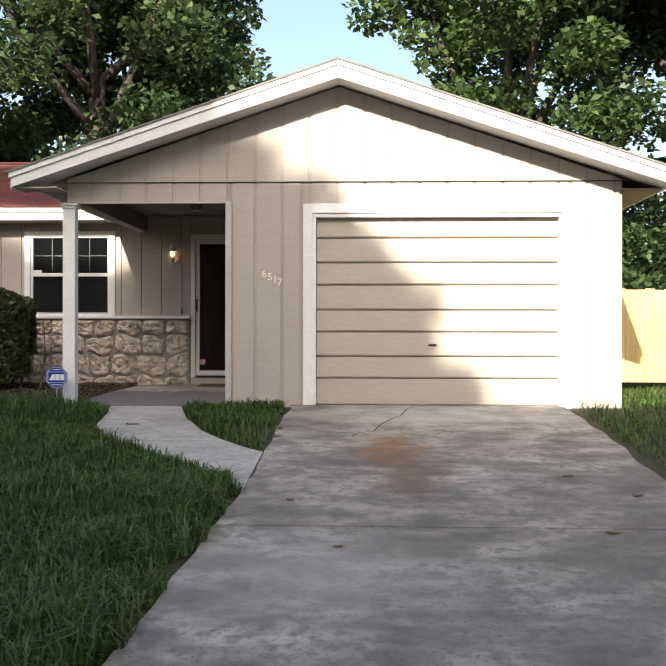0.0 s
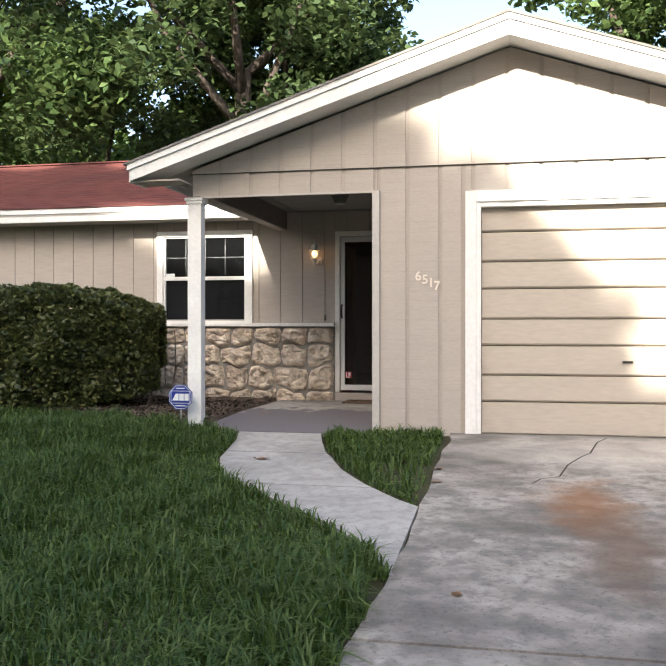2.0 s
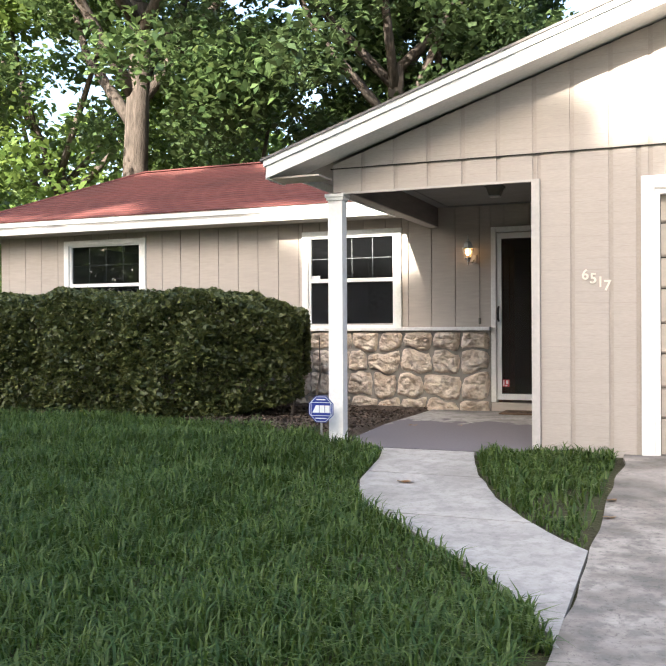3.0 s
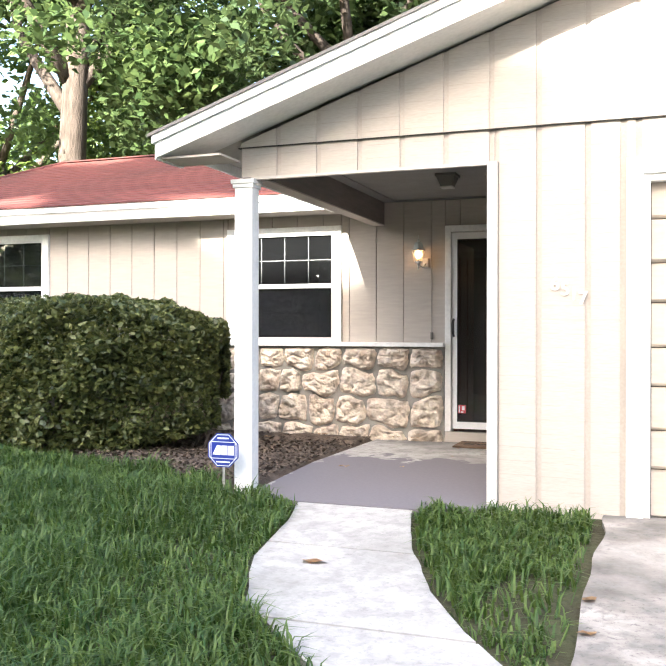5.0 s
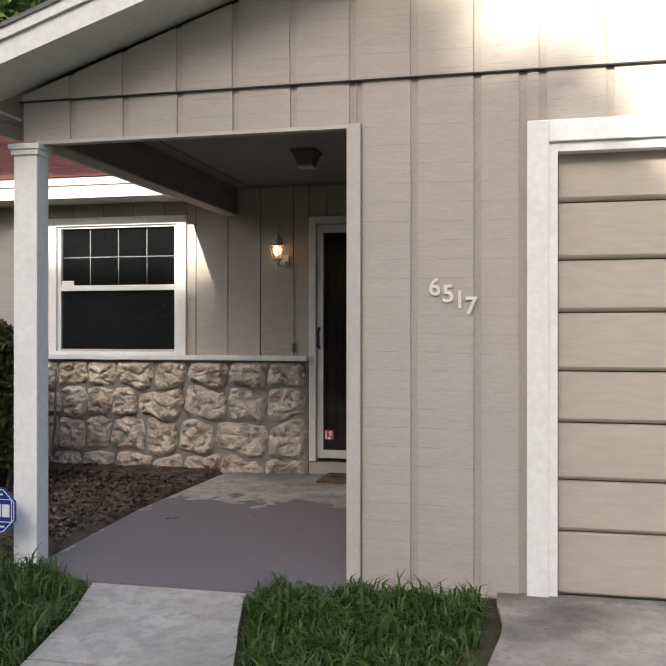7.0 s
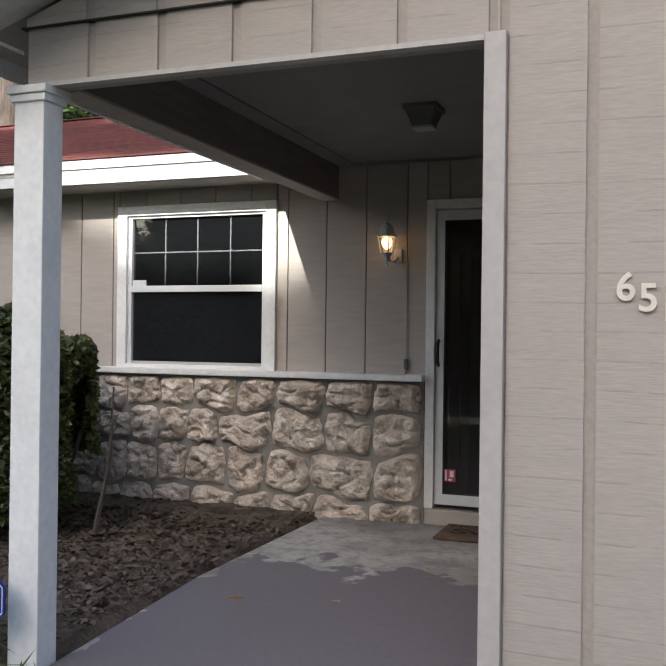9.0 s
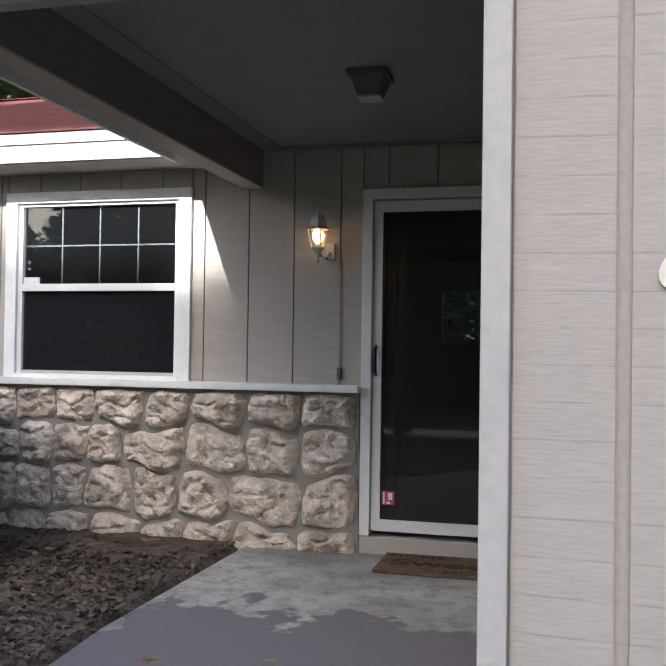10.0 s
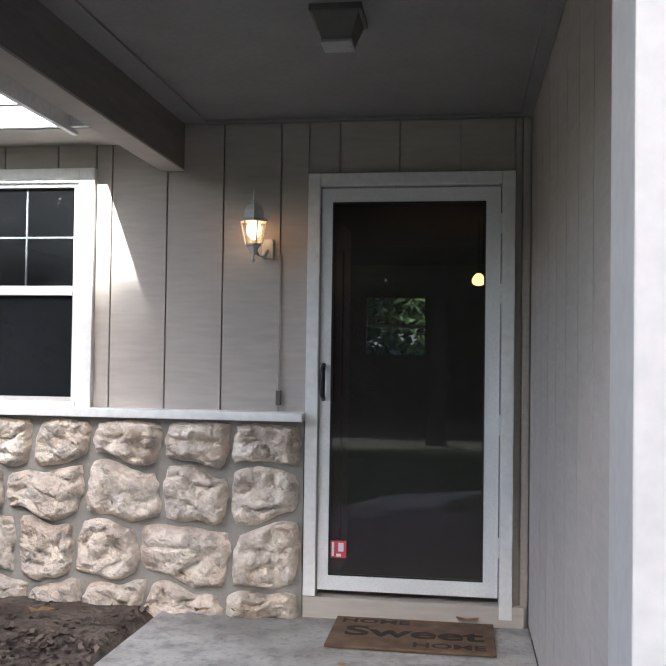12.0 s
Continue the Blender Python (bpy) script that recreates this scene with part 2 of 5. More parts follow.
# siding beige darkened: the shade on the porch beam is put into its colour
BEAMSHADED = surface("shaded_beam_paint", (0.16, 0.145, 0.135), (0.2, 0.18, 0.165), rough=0.75, scale=3, stretch=(1, 1.2, 9), fine=22, bump=0.2, spread=0)
DARKGAP = surface("dark_gap", (0.03, 0.028, 0.025), (0.05, 0.045, 0.04), rough=0.9, spread=0)
# grey lowered to carry the dimness under the porch roof
CEIL = surface("shaded_ceiling_paint", (0.225, 0.22, 0.212), (0.25, 0.244, 0.236), rough=0.8, fine=50, bump=0.15, spread=0)
ROOFRED = surface("red_roof", (0.092, 0.027, 0.024), (0.135, 0.041, 0.035), rough=0.8, scale=2.5, stretch=(1, 1, 1), fine=18, bump=0.4, depth=0.01, dirt=(0.06, 0.022, 0.02), dirt_scale=1.1, dirt_amount=0.6, spread=0.1)
SHINGLE = surface("grey_shingle", (0.14, 0.13, 0.12), (0.2, 0.19, 0.18), rough=0.9, fine=40, spread=0.1)
STONE = surface("cast_stone", (0.5, 0.405, 0.325), (0.74, 0.655, 0.57), rough=0.9, scale=6, fine=34, bump=1.0, depth=0.035, spread=0.18, dirt=(0.17, 0.155, 0.15), dirt_scale=9, dirt_amount=0.6, spec=0.2)
MORTAR = surface("grey_mortar", (0.25, 0.235, 0.22), (0.31, 0.295, 0.275), rough=0.95, scale=8, fine=60, bump=0.5, spread=0)
# the first spot paints the brighter light before the garage; rust and oil follow
DRIVE = concrete_mat("driveway_concrete", (0.15, 0.134, 0.12), (0.43, 0.39, 0.35), specks=0.7, spots=[(1.2, 9.4, 1.9, 0.9, (0.5, 0.46, 0.42), 0.55), (0.2, 4.6, 0.9, 0.8, (0.36, 0.33, 0.3), 0.5), (0.72, 7.75, 0.36, 0.75, (0.23, 0.11, 0.05), 0.8), (0.85, 6.9, 0.32, 0.95, (0.15, 0.1, 0.07), 0.75), (2.2, 5.6, 1.3, 1.6, (0.12, 0.11, 0.1), 0.4), (1.7, 3.6, 1.5, 1.4, (0.13, 0.12, 0.11), 0.4)])
WALK = concrete_mat("walk_concrete", (0.34, 0.325, 0.305), (0.43, 0.41, 0.39), [(-1.9, 8.3, 0.3, 0.5, (0.2, 0.19, 0.17), 0.5)], weather=0.35, specks=0.3)
PORCH = concrete_mat("porch_concrete", (0.33, 0.31, 0.29), (0.46, 0.44, 0.41), [(-2.4, 13.2, 0.6, 0.3, (0.14, 0.13, 0.12), 0.5)], paint=True, weather=0.6)
SOIL = surface("soil", (0.045, 0.038, 0.022), (0.06, 0.066, 0.028), rough=1.0, scale=3, fine=30, bump=0.8, depth=0.03, spread=0)
MULCHBED = surface("mulch_soil", (0.07, 0.05, 0.038), (0.15, 0.115, 0.09), rough=1.0, scale=5, fine=26, bump=1.0, depth=0.03, spread=0, dirt=(0.035, 0.026, 0.02), dirt_scale=3)
CHIP = leaf_mat("mulch_chip", (0.03, 0.021, 0.016), (0.15, 0.112, 0.086), 0.9, 0.0)
DRYLEAF = surface("dry_leaf", (0.25, 0.14, 0.07), (0.36, 0.24, 0.13), rough=0.8, scale=20, spread=0.2)
GRASS = leaf_mat("grass_blade", (0.026, 0.07, 0.012), (0.11, 0.165, 0.038), 0.5, 0.35)
LEAF = leaf_mat("tree_leaf", (0.04, 0.075, 0.027), (0.1, 0.155, 0.055), 0.4, 0.33)
LEAF_DARK = leaf_mat("dark_tree_leaf", (0.03, 0.055, 0.022), (0.075, 0.115, 0.045), 0.4, 0.3)
LEAF_LIME = leaf_mat("lime_tree_leaf", (0.065, 0.115, 0.026), (0.135, 0.2, 0.055), 0.42, 0.42)
HEDGE = leaf_mat("hedge_leaf", (0.028, 0.046, 0.016), (0.14, 0.155, 0.05), 0.45, 0.25)
BARK = surface("bark", (0.05, 0.04, 0.034), (0.12, 0.098, 0.085), rough=0.95, scale=3, stretch=(4, 4, 0.8), fine=14, bump=0.9, depth=0.03, spread=0.1)
FENCEWOOD = surface("fence_pine", (0.52, 0.36, 0.15), (0.62, 0.45, 0.21), rough=0.75, scale=3, stretch=(6, 6, 0.6), fine=20, bump=0.3, spread=0.15)
BLUE = surface("sign_blue", (0.012, 0.03, 0.22), (0.015, 0.036, 0.25), rough=0.35, fine=90, bump=0.02, spread=0)
SIGNWHITE = surface("sign_white", (0.72, 0.73, 0.75), (0.77, 0.78, 0.8), rough=0.4, bump=0.02, spread=0)
STEEL = surface("grey_steel", (0.36, 0.36, 0.36), (0.44, 0.44, 0.44), rough=0.45, metal=0.7, spread=0)
BLACK = surface("black_metal", (0.012, 0.012, 0.012), (0.02, 0.02, 0.02), rough=0.35, spread=0)
CREAM = surface("cream_digits", (0.68, 0.62, 0.54), (0.74, 0.68, 0.6), rough=0.5, spread=0.05)
COIR = surface("coir_mat", (0.11, 0.068, 0.042), (0.17, 0.11, 0.068), rough=1.0, scale=12, fine=220, bump=1.0, depth=0.006, spread=0)
MATINK = surface("mat_ink", (0.03, 0.022, 0.018), (0.05, 0.038, 0.03), rough=1.0, fine=200, bump=0.8, spread=0)
INSIDE = surface("inside_plaster", (0.22, 0.18, 0.16), (0.27, 0.22, 0.2), rough=0.8, spread=0)
REDWOOD = surface("inner_door_wood", (0.26, 0.09, 0.055), (0.34, 0.12, 0.075), rough=0.4, scale=3, stretch=(8, 8, 0.7), fine=20, spread=0)
BROWNBOX = surface("bronze_fixture", (0.1, 0.092, 0.082), (0.14, 0.13, 0.115), rough=0.6, spread=0)
LAMPWHITE = surface("aged_white_metal", (0.52, 0.51, 0.49), (0.6, 0.59, 0.57), rough=0.45, spread=0)
STICKER = surface("red_sticker", (0.5, 0.05, 0.07), (0.55, 0.07, 0.09), rough=0.4, spread=0)
GLASS = glass_mat("window_glass", (0.5, 0.52, 0.53))
SCREEN = glass_mat("screened_glass", (0.3, 0.31, 0.33))


def hazed(m, amount, grey):
    """A thin diffuse veil: painted haze that lifts dark glass, and mesh on the screens."""
    n, l = m.node_tree.nodes, m.node_tree.links
    old = n["Material Output"].inputs["Surface"].links[0].from_socket
    veil = n.new("ShaderNodeBsdfDiffuse")
    veil.inputs["Color"].default_value = (*grey, 1)
    ms = n.new("ShaderNodeMixShader")
    ms.inputs[0].default_value = amount
    l.new(old, ms.inputs[1])
    l.new(veil.outputs[0], ms.inputs[2])
    l.new(ms.outputs[0], n["Material Output"].inputs["Surface"])


hazed(SCREEN, 0.1, (0.12, 0.13, 0.15))
DOORGLASS = glass_mat("door_glass", (0.62, 0.63, 0.64))
hazed(GLASS, 0.025, (0.16, 0.17, 0.19))
hazed(DOORGLASS, 0.1, (0.2, 0.175, 0.17))
LAMPGLASS = glass_mat("lantern_glass", (0.95, 0.9, 0.8))
BULB = glow_mat("warm_bulb", (1.0, 0.62, 0.32), 1.5)
GLOBE = glow_mat("warm_globe", (1.0, 0.55, 0.2), 1.3)

# ---- helpers of this scene ----


def box(bm, x0, x1, y0, y1, z0, z1):
    v = [bm.verts.new((x, y, z)) for x in (x0, x1) for y in (y0, y1) for z in (z0, z1)]
    for f in ((0, 1, 3, 2), (4, 6, 7, 5), (0, 4, 5, 1), (2, 3, 7, 6), (0, 2, 6, 4), (1, 5, 7, 3)):
        bm.faces.new([v[i] for i in f])
    return bm


def boxes(*dims, bevel=0.0):
    bm = bmesh.new()
    for d in dims:
        box(bm, *d)
    if bevel:
        bmesh.ops.bevel(bm, geom=bm.edges[:], offset=bevel, segments=2, affect="EDGES", profile=0.6)
    return bm


def prism(points, depth0, depth1, axis="y"):
    """A flat outline pushed from depth0 to depth1 along an axis."""
    bm = bmesh.new()
    place = {"y": lambda a, b, d: (a, d, b), "z": lambda a, b, d: (a, b, d), "x": lambda a, b, d: (d, a, b)}[axis]
    lo = [bm.verts.new(place(a, b, depth0)) for a, b in points]
    hi = [bm.verts.new(place(a, b, depth1)) for a, b in points]
    bm.faces.new(lo)
    bm.faces.new(hi[::-1])
    for i in range(len(points)):
        j = (i + 1) % len(points)
        bm.faces.new((lo[i], hi[i], hi[j], lo[j]))
    bmesh.ops.recalc_face_normals(bm, faces=bm.faces[:])
    return bm


SURVEY = Matrix.Identity(4)  # set while the front is built


def to_mesh(name, bm, material, smooth=False):
    bm.transform(SURVEY)
    bmesh.ops.recalc_face_normals(bm, faces=bm.faces[:])
    me = bpy.data.meshes.new(name)
    bm.to_mesh(me)
    bm.free()
    me.materials.append(material)
    if smooth:
        for p in me.polygons:
            p.use_smooth = True
    return me


def under(ob, parent):
    if parent is not None:
        ob.parent = parent
        ob.matrix_parent_inverse = Matrix.Translation(-parent.location)
    return ob


def part(name, bm, material, parent=None, label="", smooth=False):
    ob = under(new(name, to_mesh(name, bm, material, smooth)), parent)
    return tagged(ob, label) if label else ob


def thing(name, at, label, category, group="", kind=""):
    ob = new(name)
    ob.location = at
    ob.empty_display_size = 0.1
    return tagged(ob, label, category, group, kind)


def structure(name, bm, material, label, category):
    return tagged(part(name, bm, material), label, category, "", "structure")


def quads(name, verts, per, faces, material):
    """A mesh of many alike pieces: verts of all, faces of one piece by its own indices."""
    me = bpy.data.meshes.new(name)
    count = len(verts) // per
    all_faces = []
    base = np.arange(count)[:, None] * per
    for f in faces:
        all_faces.append(base + np.array(f)[None, :])
    me.vertices.add(len(verts))
    me.vertices.foreach_set("co", np.asarray(verts, dtype=np.float32).ravel())
    flat = np.concatenate(all_faces, axis=1).ravel()
    lens = [len(f) for f in faces]
    starts, s = [], 0
    for k in lens:
        starts.append(s)
        s += k
    me.loops.add(count * s)
    me.loops.foreach_set("vertex_index", flat.astype(np.int32))
    me.polygons.add(count * len(faces))
    me.polygons.foreach_set("loop_start", (np.arange(count)[:, None] * s + np.array(starts)[None, :]).ravel().astype(np.int32))
    me.update(calc_edges=True)
    me.validate()
    me.materials.append(material)
    return me


def tube(bm, points, radii, sides=10):
    rings = []
    for i, (p, r) in enumerate(zip(points, radii)):
        p = Vector(p)
        d = (Vector(points[min(i + 1, len(points) - 1)]) - Vector(points[max(i - 1, 0)])).normalized()
        u = d.cross(Vector((0.3, 1, 0.1))).normalized()
        w = d.cross(u)
        rings.append([bm.verts.new(p + r * (math.cos(a) * u + math.sin(a) * w)) for a in (2 * math.pi * k / sides for k in range(sides))])
    for a, b in zip(rings, rings[1:]):
        for k in range(sides):
            bm.faces.new((a[k], a[(k + 1) % sides], b[(k + 1) % sides], b[k]))
    bm.faces.new(rings[0][::-1])
    bm.faces.new(rings[-1])
    return bm


def lathe(bm, profile, x, y, sides=12):
    """Turned shape: (radius, z) pairs round an upright axis."""
    return tube(bm, [(x, y, z + i * 1e-5) for i, (r, z) in enumerate(profile)], [max(r, 0.0005) for r, z in profile], sides)


def writing(name, text, size, deep, m, material, parent, bold=0.0, label=""):
    c = bpy.data.curves.new(name, "FONT")
    c.body, c.size, c.extrude, c.align_x, c.offset = text, size, deep, "CENTER", bold
    t = bpy.data.objects.new(name, c)
    me = bpy.data.meshes.new_from_object(t)
    bpy.data.objects.remove(t)
    me.transform(SURVEY @ m)
    me.materials.clear()
    me.materials.append(material)
    ob = under(new(name, me), parent)
    return tagged(ob, label) if label else ob


def height(y):
    """The ground rises to the house and is level from its front on."""
    return 0.48 + 0.076 * (np.minimum(y, 9.9) - 10.1) if np.ndim(y) else 0.48 + 0.076 * (max(min(y, 9.9), -30) - 10.1)


# ---- ground, drive, walk, porch slab ----
bm = bmesh.new()
xs = [-300, -120, -40, -20] + [-14 + i for i in range(27)] + [20, 40, 120, 300]
ys = [-300, -120, -60, -30] + [-10 + i for i in range(20)] + [9.9, 11, 13, 20, 40, 120, 400]
grid = [[bm.verts.new((x, y, height(float(y)) - 0.03)) for x in xs] for y in ys]
for i in range(len(ys) - 1):
    for j in range(len(xs) - 1):
        bm.faces.new((grid[i][j], grid[i][j + 1], grid[i + 1][j + 1], grid[i + 1][j]))
structure("ground", bm, SOIL, "dark soil ground under the lawn, rising towards the house", "ground")


def flare(y):
    """The drive widens on the lawn side towards the street."""
    return 0.06 * np.clip(6.5 - y, 0, 6)


def sloped_slab(x0, x1, y0, y1, top=0.0, wobble=0.0):
    bm = bmesh.new()
    n = max(2, int((y1 - y0) / 0.12)) if wobble else 2
    rows = []
    for i in range(n):
        y = y0 + (y1 - y0) * i / (n - 1)
        w0 = wobble * noise.noise((x0, y * 2.1, 3.0)) - flare(y)
        w1 = wobble * noise.noise((x1, y * 2.1, 9.0))
        z = height(y) + top
        rows.append([bm.verts.new(c) for c in ((x0 + w0, y, z - 0.12), (x0 + w0, y, z), (x1 + w1, y, z), (x1 + w1, y, z - 0.12))])
    for a, b in zip(rows, rows[1:]):
        for k in range(3):
            bm.faces.new((a[k], a[k + 1], b[k + 1], b[k]))
    bm.faces.new(rows[0])
    bm.faces.new(rows[-1][::-1])
    return bm


drive = thing("driveway", (1.26, 5, 0.15), "weathered grey concrete driveway with rust and oil stains", "driveway", kind="structure")
for y0, y1 in ((-9.0, -3.42), (-3.4, 0.9), (0.92, 5.435), (5.46, 10.23)):
    part("slab", sloped_slab(-0.345, 2.7, y0, y1, 0.0, 0.05), DRIVE, drive)
part("joint_fill", sloped_slab(-0.3, 2.65, -9, 10.2, -0.014), DARKGAP, drive, "dark soil in the slab joints")

bm = bmesh.new()
crack = [(0.38, 8.26), (0.44, 8.4), (0.58, 8.5), (0.66, 8.9), (0.78, 9.2), (0.86, 9.35), (0.95, 9.8), (1.05, 10.05)]
for (xa, ya), (xb, yb) in zip(crack, crack[1:]):
    v = [bm.verts.new((x, y, height(y) + 0.0025)) for x, y in ((xa - 0.008, ya), (xa + 0.008, ya), (xb + 0.007, yb), (xb - 0.007, yb))]
    bm.faces.new(v)
part("crack", bm, DARKGAP, drive, "thin dark crack across the concrete")


def along(points, y):
    """x of an edge that runs through (x, y) points, by smooth steps."""
    pts = sorted(points, key=lambda p: p[1])
    return float(np.interp(y, [p[1] for p in pts], [p[0] for p in pts]))


WALK_L = [(-2.34, 9.87), (-2.24, 9.50), (-2.14, 8.74), (-1.89, 8.14), (-1.345, 7.58), (-0.865, 7.09), (-0.535, 6.64), (-0.335, 6.24)]
WALK_R = [(-1.535, 9.87), (-1.445, 9.54), (-1.335, 9.15), (-1.055, 8.49), (-0.815, 8.09), (-0.515, 7.69), (-0.335, 7.54), (-0.337, 6.24)]
walkway = thing("walkway", (-1.2, 8.2, 0.39), "curved pale concrete front walk from driveway to porch", "walkway", kind="structure")
for y0, y1 in ((6.24, 7.97), (7.99, 9.03), (9.05, 9.9)):
    bm = bmesh.new()
    rows = []
    for i in range(13):
        f = i / 12
        row = []
        for e, edge in enumerate((WALK_L, WALK_R)):
            y = y0 + (y1 - y0) * f
            x = along(edge, y) + (0.012 if e == 0 else -0.012) * noise.noise((y * 5, e, 0))
            if e == 1:
                x = min(x, -0.357)
            row.append((x, y))
        (xl, yl), (xr, yr) = row
        zl, zr = height(yl) + 0.002, height(yr) + 0.002
        rows.append([bm.verts.new(c) for c in ((xl, yl, zl - 0.1), (xl, yl, zl), (xr, yr, zr), (xr, yr, zr - 0.1))])
    for a, b in zip(rows, rows[1:]):
        for k in range(3):
            bm.faces.new((a[k], a[k + 1], b[k + 1], b[k]))
    bm.faces.new(rows[0])
    bm.faces.new(rows[-1][::-1])
    part("slab", bm, WALK, walkway)

bm = bmesh.new()
lower, upper = ([bm.verts.new((x, y, z - d)) for x, y, z in ((-2.79, 9.92, 0.472), (-1.0, 9.92, 0.472), (-1.0, 13.37, 0.497), (-2.84, 13.37, 0.497), (-2.9, 11.6, 0.484))] for d in (0.2, 0.0))
bm.faces.new(lower[::-1])
bm.faces.new(upper)
for k in range(5):
    bm.faces.new((lower[k], lower[(k + 1) % 5], upper[(k + 1) % 5], upper[k]))
structure("porch_floor", bm, PORCH, "porch slab with worn grey-mauve paint over pale concrete", "floor")

# mulch bed between lawn, hedge and slab
bm = bmesh.new()
bed_edge = [(-10.5, 11.0), (-8.2, 11.0), (-6.4, 11.45), (-5.3, 11.35), (-4.4, 10.8), (-3.9, 10.72), (-3.3, 10.35), (-2.95, 10.12)]
nx, ny = 90, 30
rows = []
for i in range(nx):
    x = -10.5 + (10.5 - 2.78) * i / (nx - 1)
    front = float(np.interp(x, [p[0] for p in bed_edge], [p[1] for p in bed_edge])) - 0.15
    rows.append([bm.verts.new((x, front + (13.33 - front) * j / (ny - 1), 0.445 + 0.05 * min(1, j / 8) + 0.03 * noise.noise((x * 4, j * 0.6, 1)) + (0.03 if j > 24 else 0) - (0.06 if x > -2.95 else 0))) for j in range(ny)])
for a, b in zip(rows, rows[1:]):
    for k in range(ny - 1):
        bm.faces.new((a[k], b[k], b[k + 1], a[k + 1]))
bed = structure("mulch_bed", bm, MULCHBED, "dark bark mulch and bare soil beside the porch", "mulch bed")

# ---- front wall of the garage and porch ----
APEX_X, APEX_Z, HALF, PITCH = 0.22, 4.262, 3.575, 0.335
FRONT, EAVE_Y = 10.2, 9.82


def rake(x):
    return APEX_Z - PITCH * abs(x - APEX_X)


def siding(parent, x0, x1, z0, top, face, first, deep=0.02, step=0.305, strip=0.006, paint=None):
    """Boards between upright grooves on a wall that faces the street; top is a height or a function of x."""
    lines = [x0]
    k = math.floor((x0 - first) / step)
    while first + k * step < x1 - 0.02:
        if first + k * step > x0 + 0.02:
            lines.append(first + k * step)
        k += 1
    lines.append(x1)
    for a, b in zip(lines, lines[1:]):
        a, b = a + 0.003, b - strip
        pts = [(a, z0), (b, z0)]
        if callable(top):
            pts.append((b, top(b)))
            if a < APEX_X < b:
                pts.append((APEX_X, top(APEX_X)))
            pts.append((a, top(a)))
        else:
            pts += [(b, top), (a, top)]
        bm = prism(pts, face, face + deep)
        part("siding_board", bm, paint or SIDING, parent)


SURVEY = Matrix.Translation((-0.033, 0, -0.066)) @ Matrix.Diagonal((1.0188, 1, 1.0188, 1))
gable_top = lambda x: rake(x) - 0.2
bm = boxes((-1.0, -0.09, 10.213, 10.34, 0.46, 3.0), (-2.84, -1.0, 10.213, 10.34, 2.79, 3.0), (-0.09, 2.7, 10.213, 10.34, 2.66, 3.0), (2.7, 3.34, 10.213, 10.34, 0.46, 3.0))
wall_front = structure("wall_front", bm, WALLCORE, "beige grooved board siding of the garage and porch front", "wall")
gable = structure("wall_gable", prism([(-2.84, 3.0), (3.34, 3.0), (3.34, gable_top(3.34)), (APEX_X, gable_top(APEX_X)), (-2.84, gable_top(-2.84))], 10.201, 10.34), WALLCORE, "beige grooved siding of the gable end", "wall")
siding(wall_front, -0.972, -0.18, 0.5, 3.002, FRONT, -0.088, strip=0.034, paint=ROUGHSAWN)
siding(wall_front, -2.84, -0.974, 2.79, 3.002, FRONT, -0.088, strip=0.034, paint=ROUGHSAWN)
siding(wall_front, -0.178, 2.78, 2.755, 3.002, FRONT, -0.088, strip=0.034, paint=ROUGHSAWN)
siding(wall_front, 2.782, 3.34, 0.5, 3.002, FRONT, -0.088, strip=0.034, paint=ROUGHSAWN)
siding(gable, -2.84, 3.34, 3.008, gable_top, FRONT - 0.012, -0.088, 0.026, strip=0.034, paint=ROUGHSAWN)
# dark strip added as the shadow line below the gable boards
part("flashing", boxes((-2.86, 3.35, 10.185, 10.218, 3.0, 3.006)), DARKGAP, wall_front, "thin dark shadow strip")
part("header_strip", boxes((-2.76, -1.03, 10.196, 10.24, 2.772, 2.79)), GREYTRIM, wall_front, "thin grey strip under the lintel")
part("base_board", boxes((-0.96, -0.18, 10.198, 10.23, 0.47, 0.505)), SIDING, wall_front)
structure("foundation_sill", boxes((-0.96, -0.18, 10.16, 10.3, 0.4, 0.472), (2.78, 3.36, 10.16, 10.3, 0.4, 0.5)), PORCH, "narrow concrete foundation edge under the siding", "foundation")

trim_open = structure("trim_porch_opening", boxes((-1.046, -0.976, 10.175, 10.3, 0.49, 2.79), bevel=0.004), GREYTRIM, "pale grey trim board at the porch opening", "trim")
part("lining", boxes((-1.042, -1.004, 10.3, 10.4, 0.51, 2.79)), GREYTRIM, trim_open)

SURVEY = Matrix.Identity(4)
# garage side and inner walls
structure("wall_garage_right", boxes((3.22, 3.34, 10.34, 16, 0.4, 3.1)), SIDING, "beige side wall of the garage", "wall")
wall_pr = structure("wall_porch_right", boxes((-0.98, -0.88, 10.34, 13.5, 0.45, 3.1)), WALLCORE, "beige grooved siding of the garage wall in the porch", "wall")
y = 10.36
while y < 13.36:
    y1 = min(y + 0.297, 13.37)
    part("siding_board", boxes((-1.0, -0.98, y, y1, 0.515, 3.078)), SIDING, wall_pr)
    y += 0.305

SURVEY = Matrix.Translation((-0.033, 0, -0.066)) @ Matrix.Diagonal((1.0188, 1, 1.0188, 1))
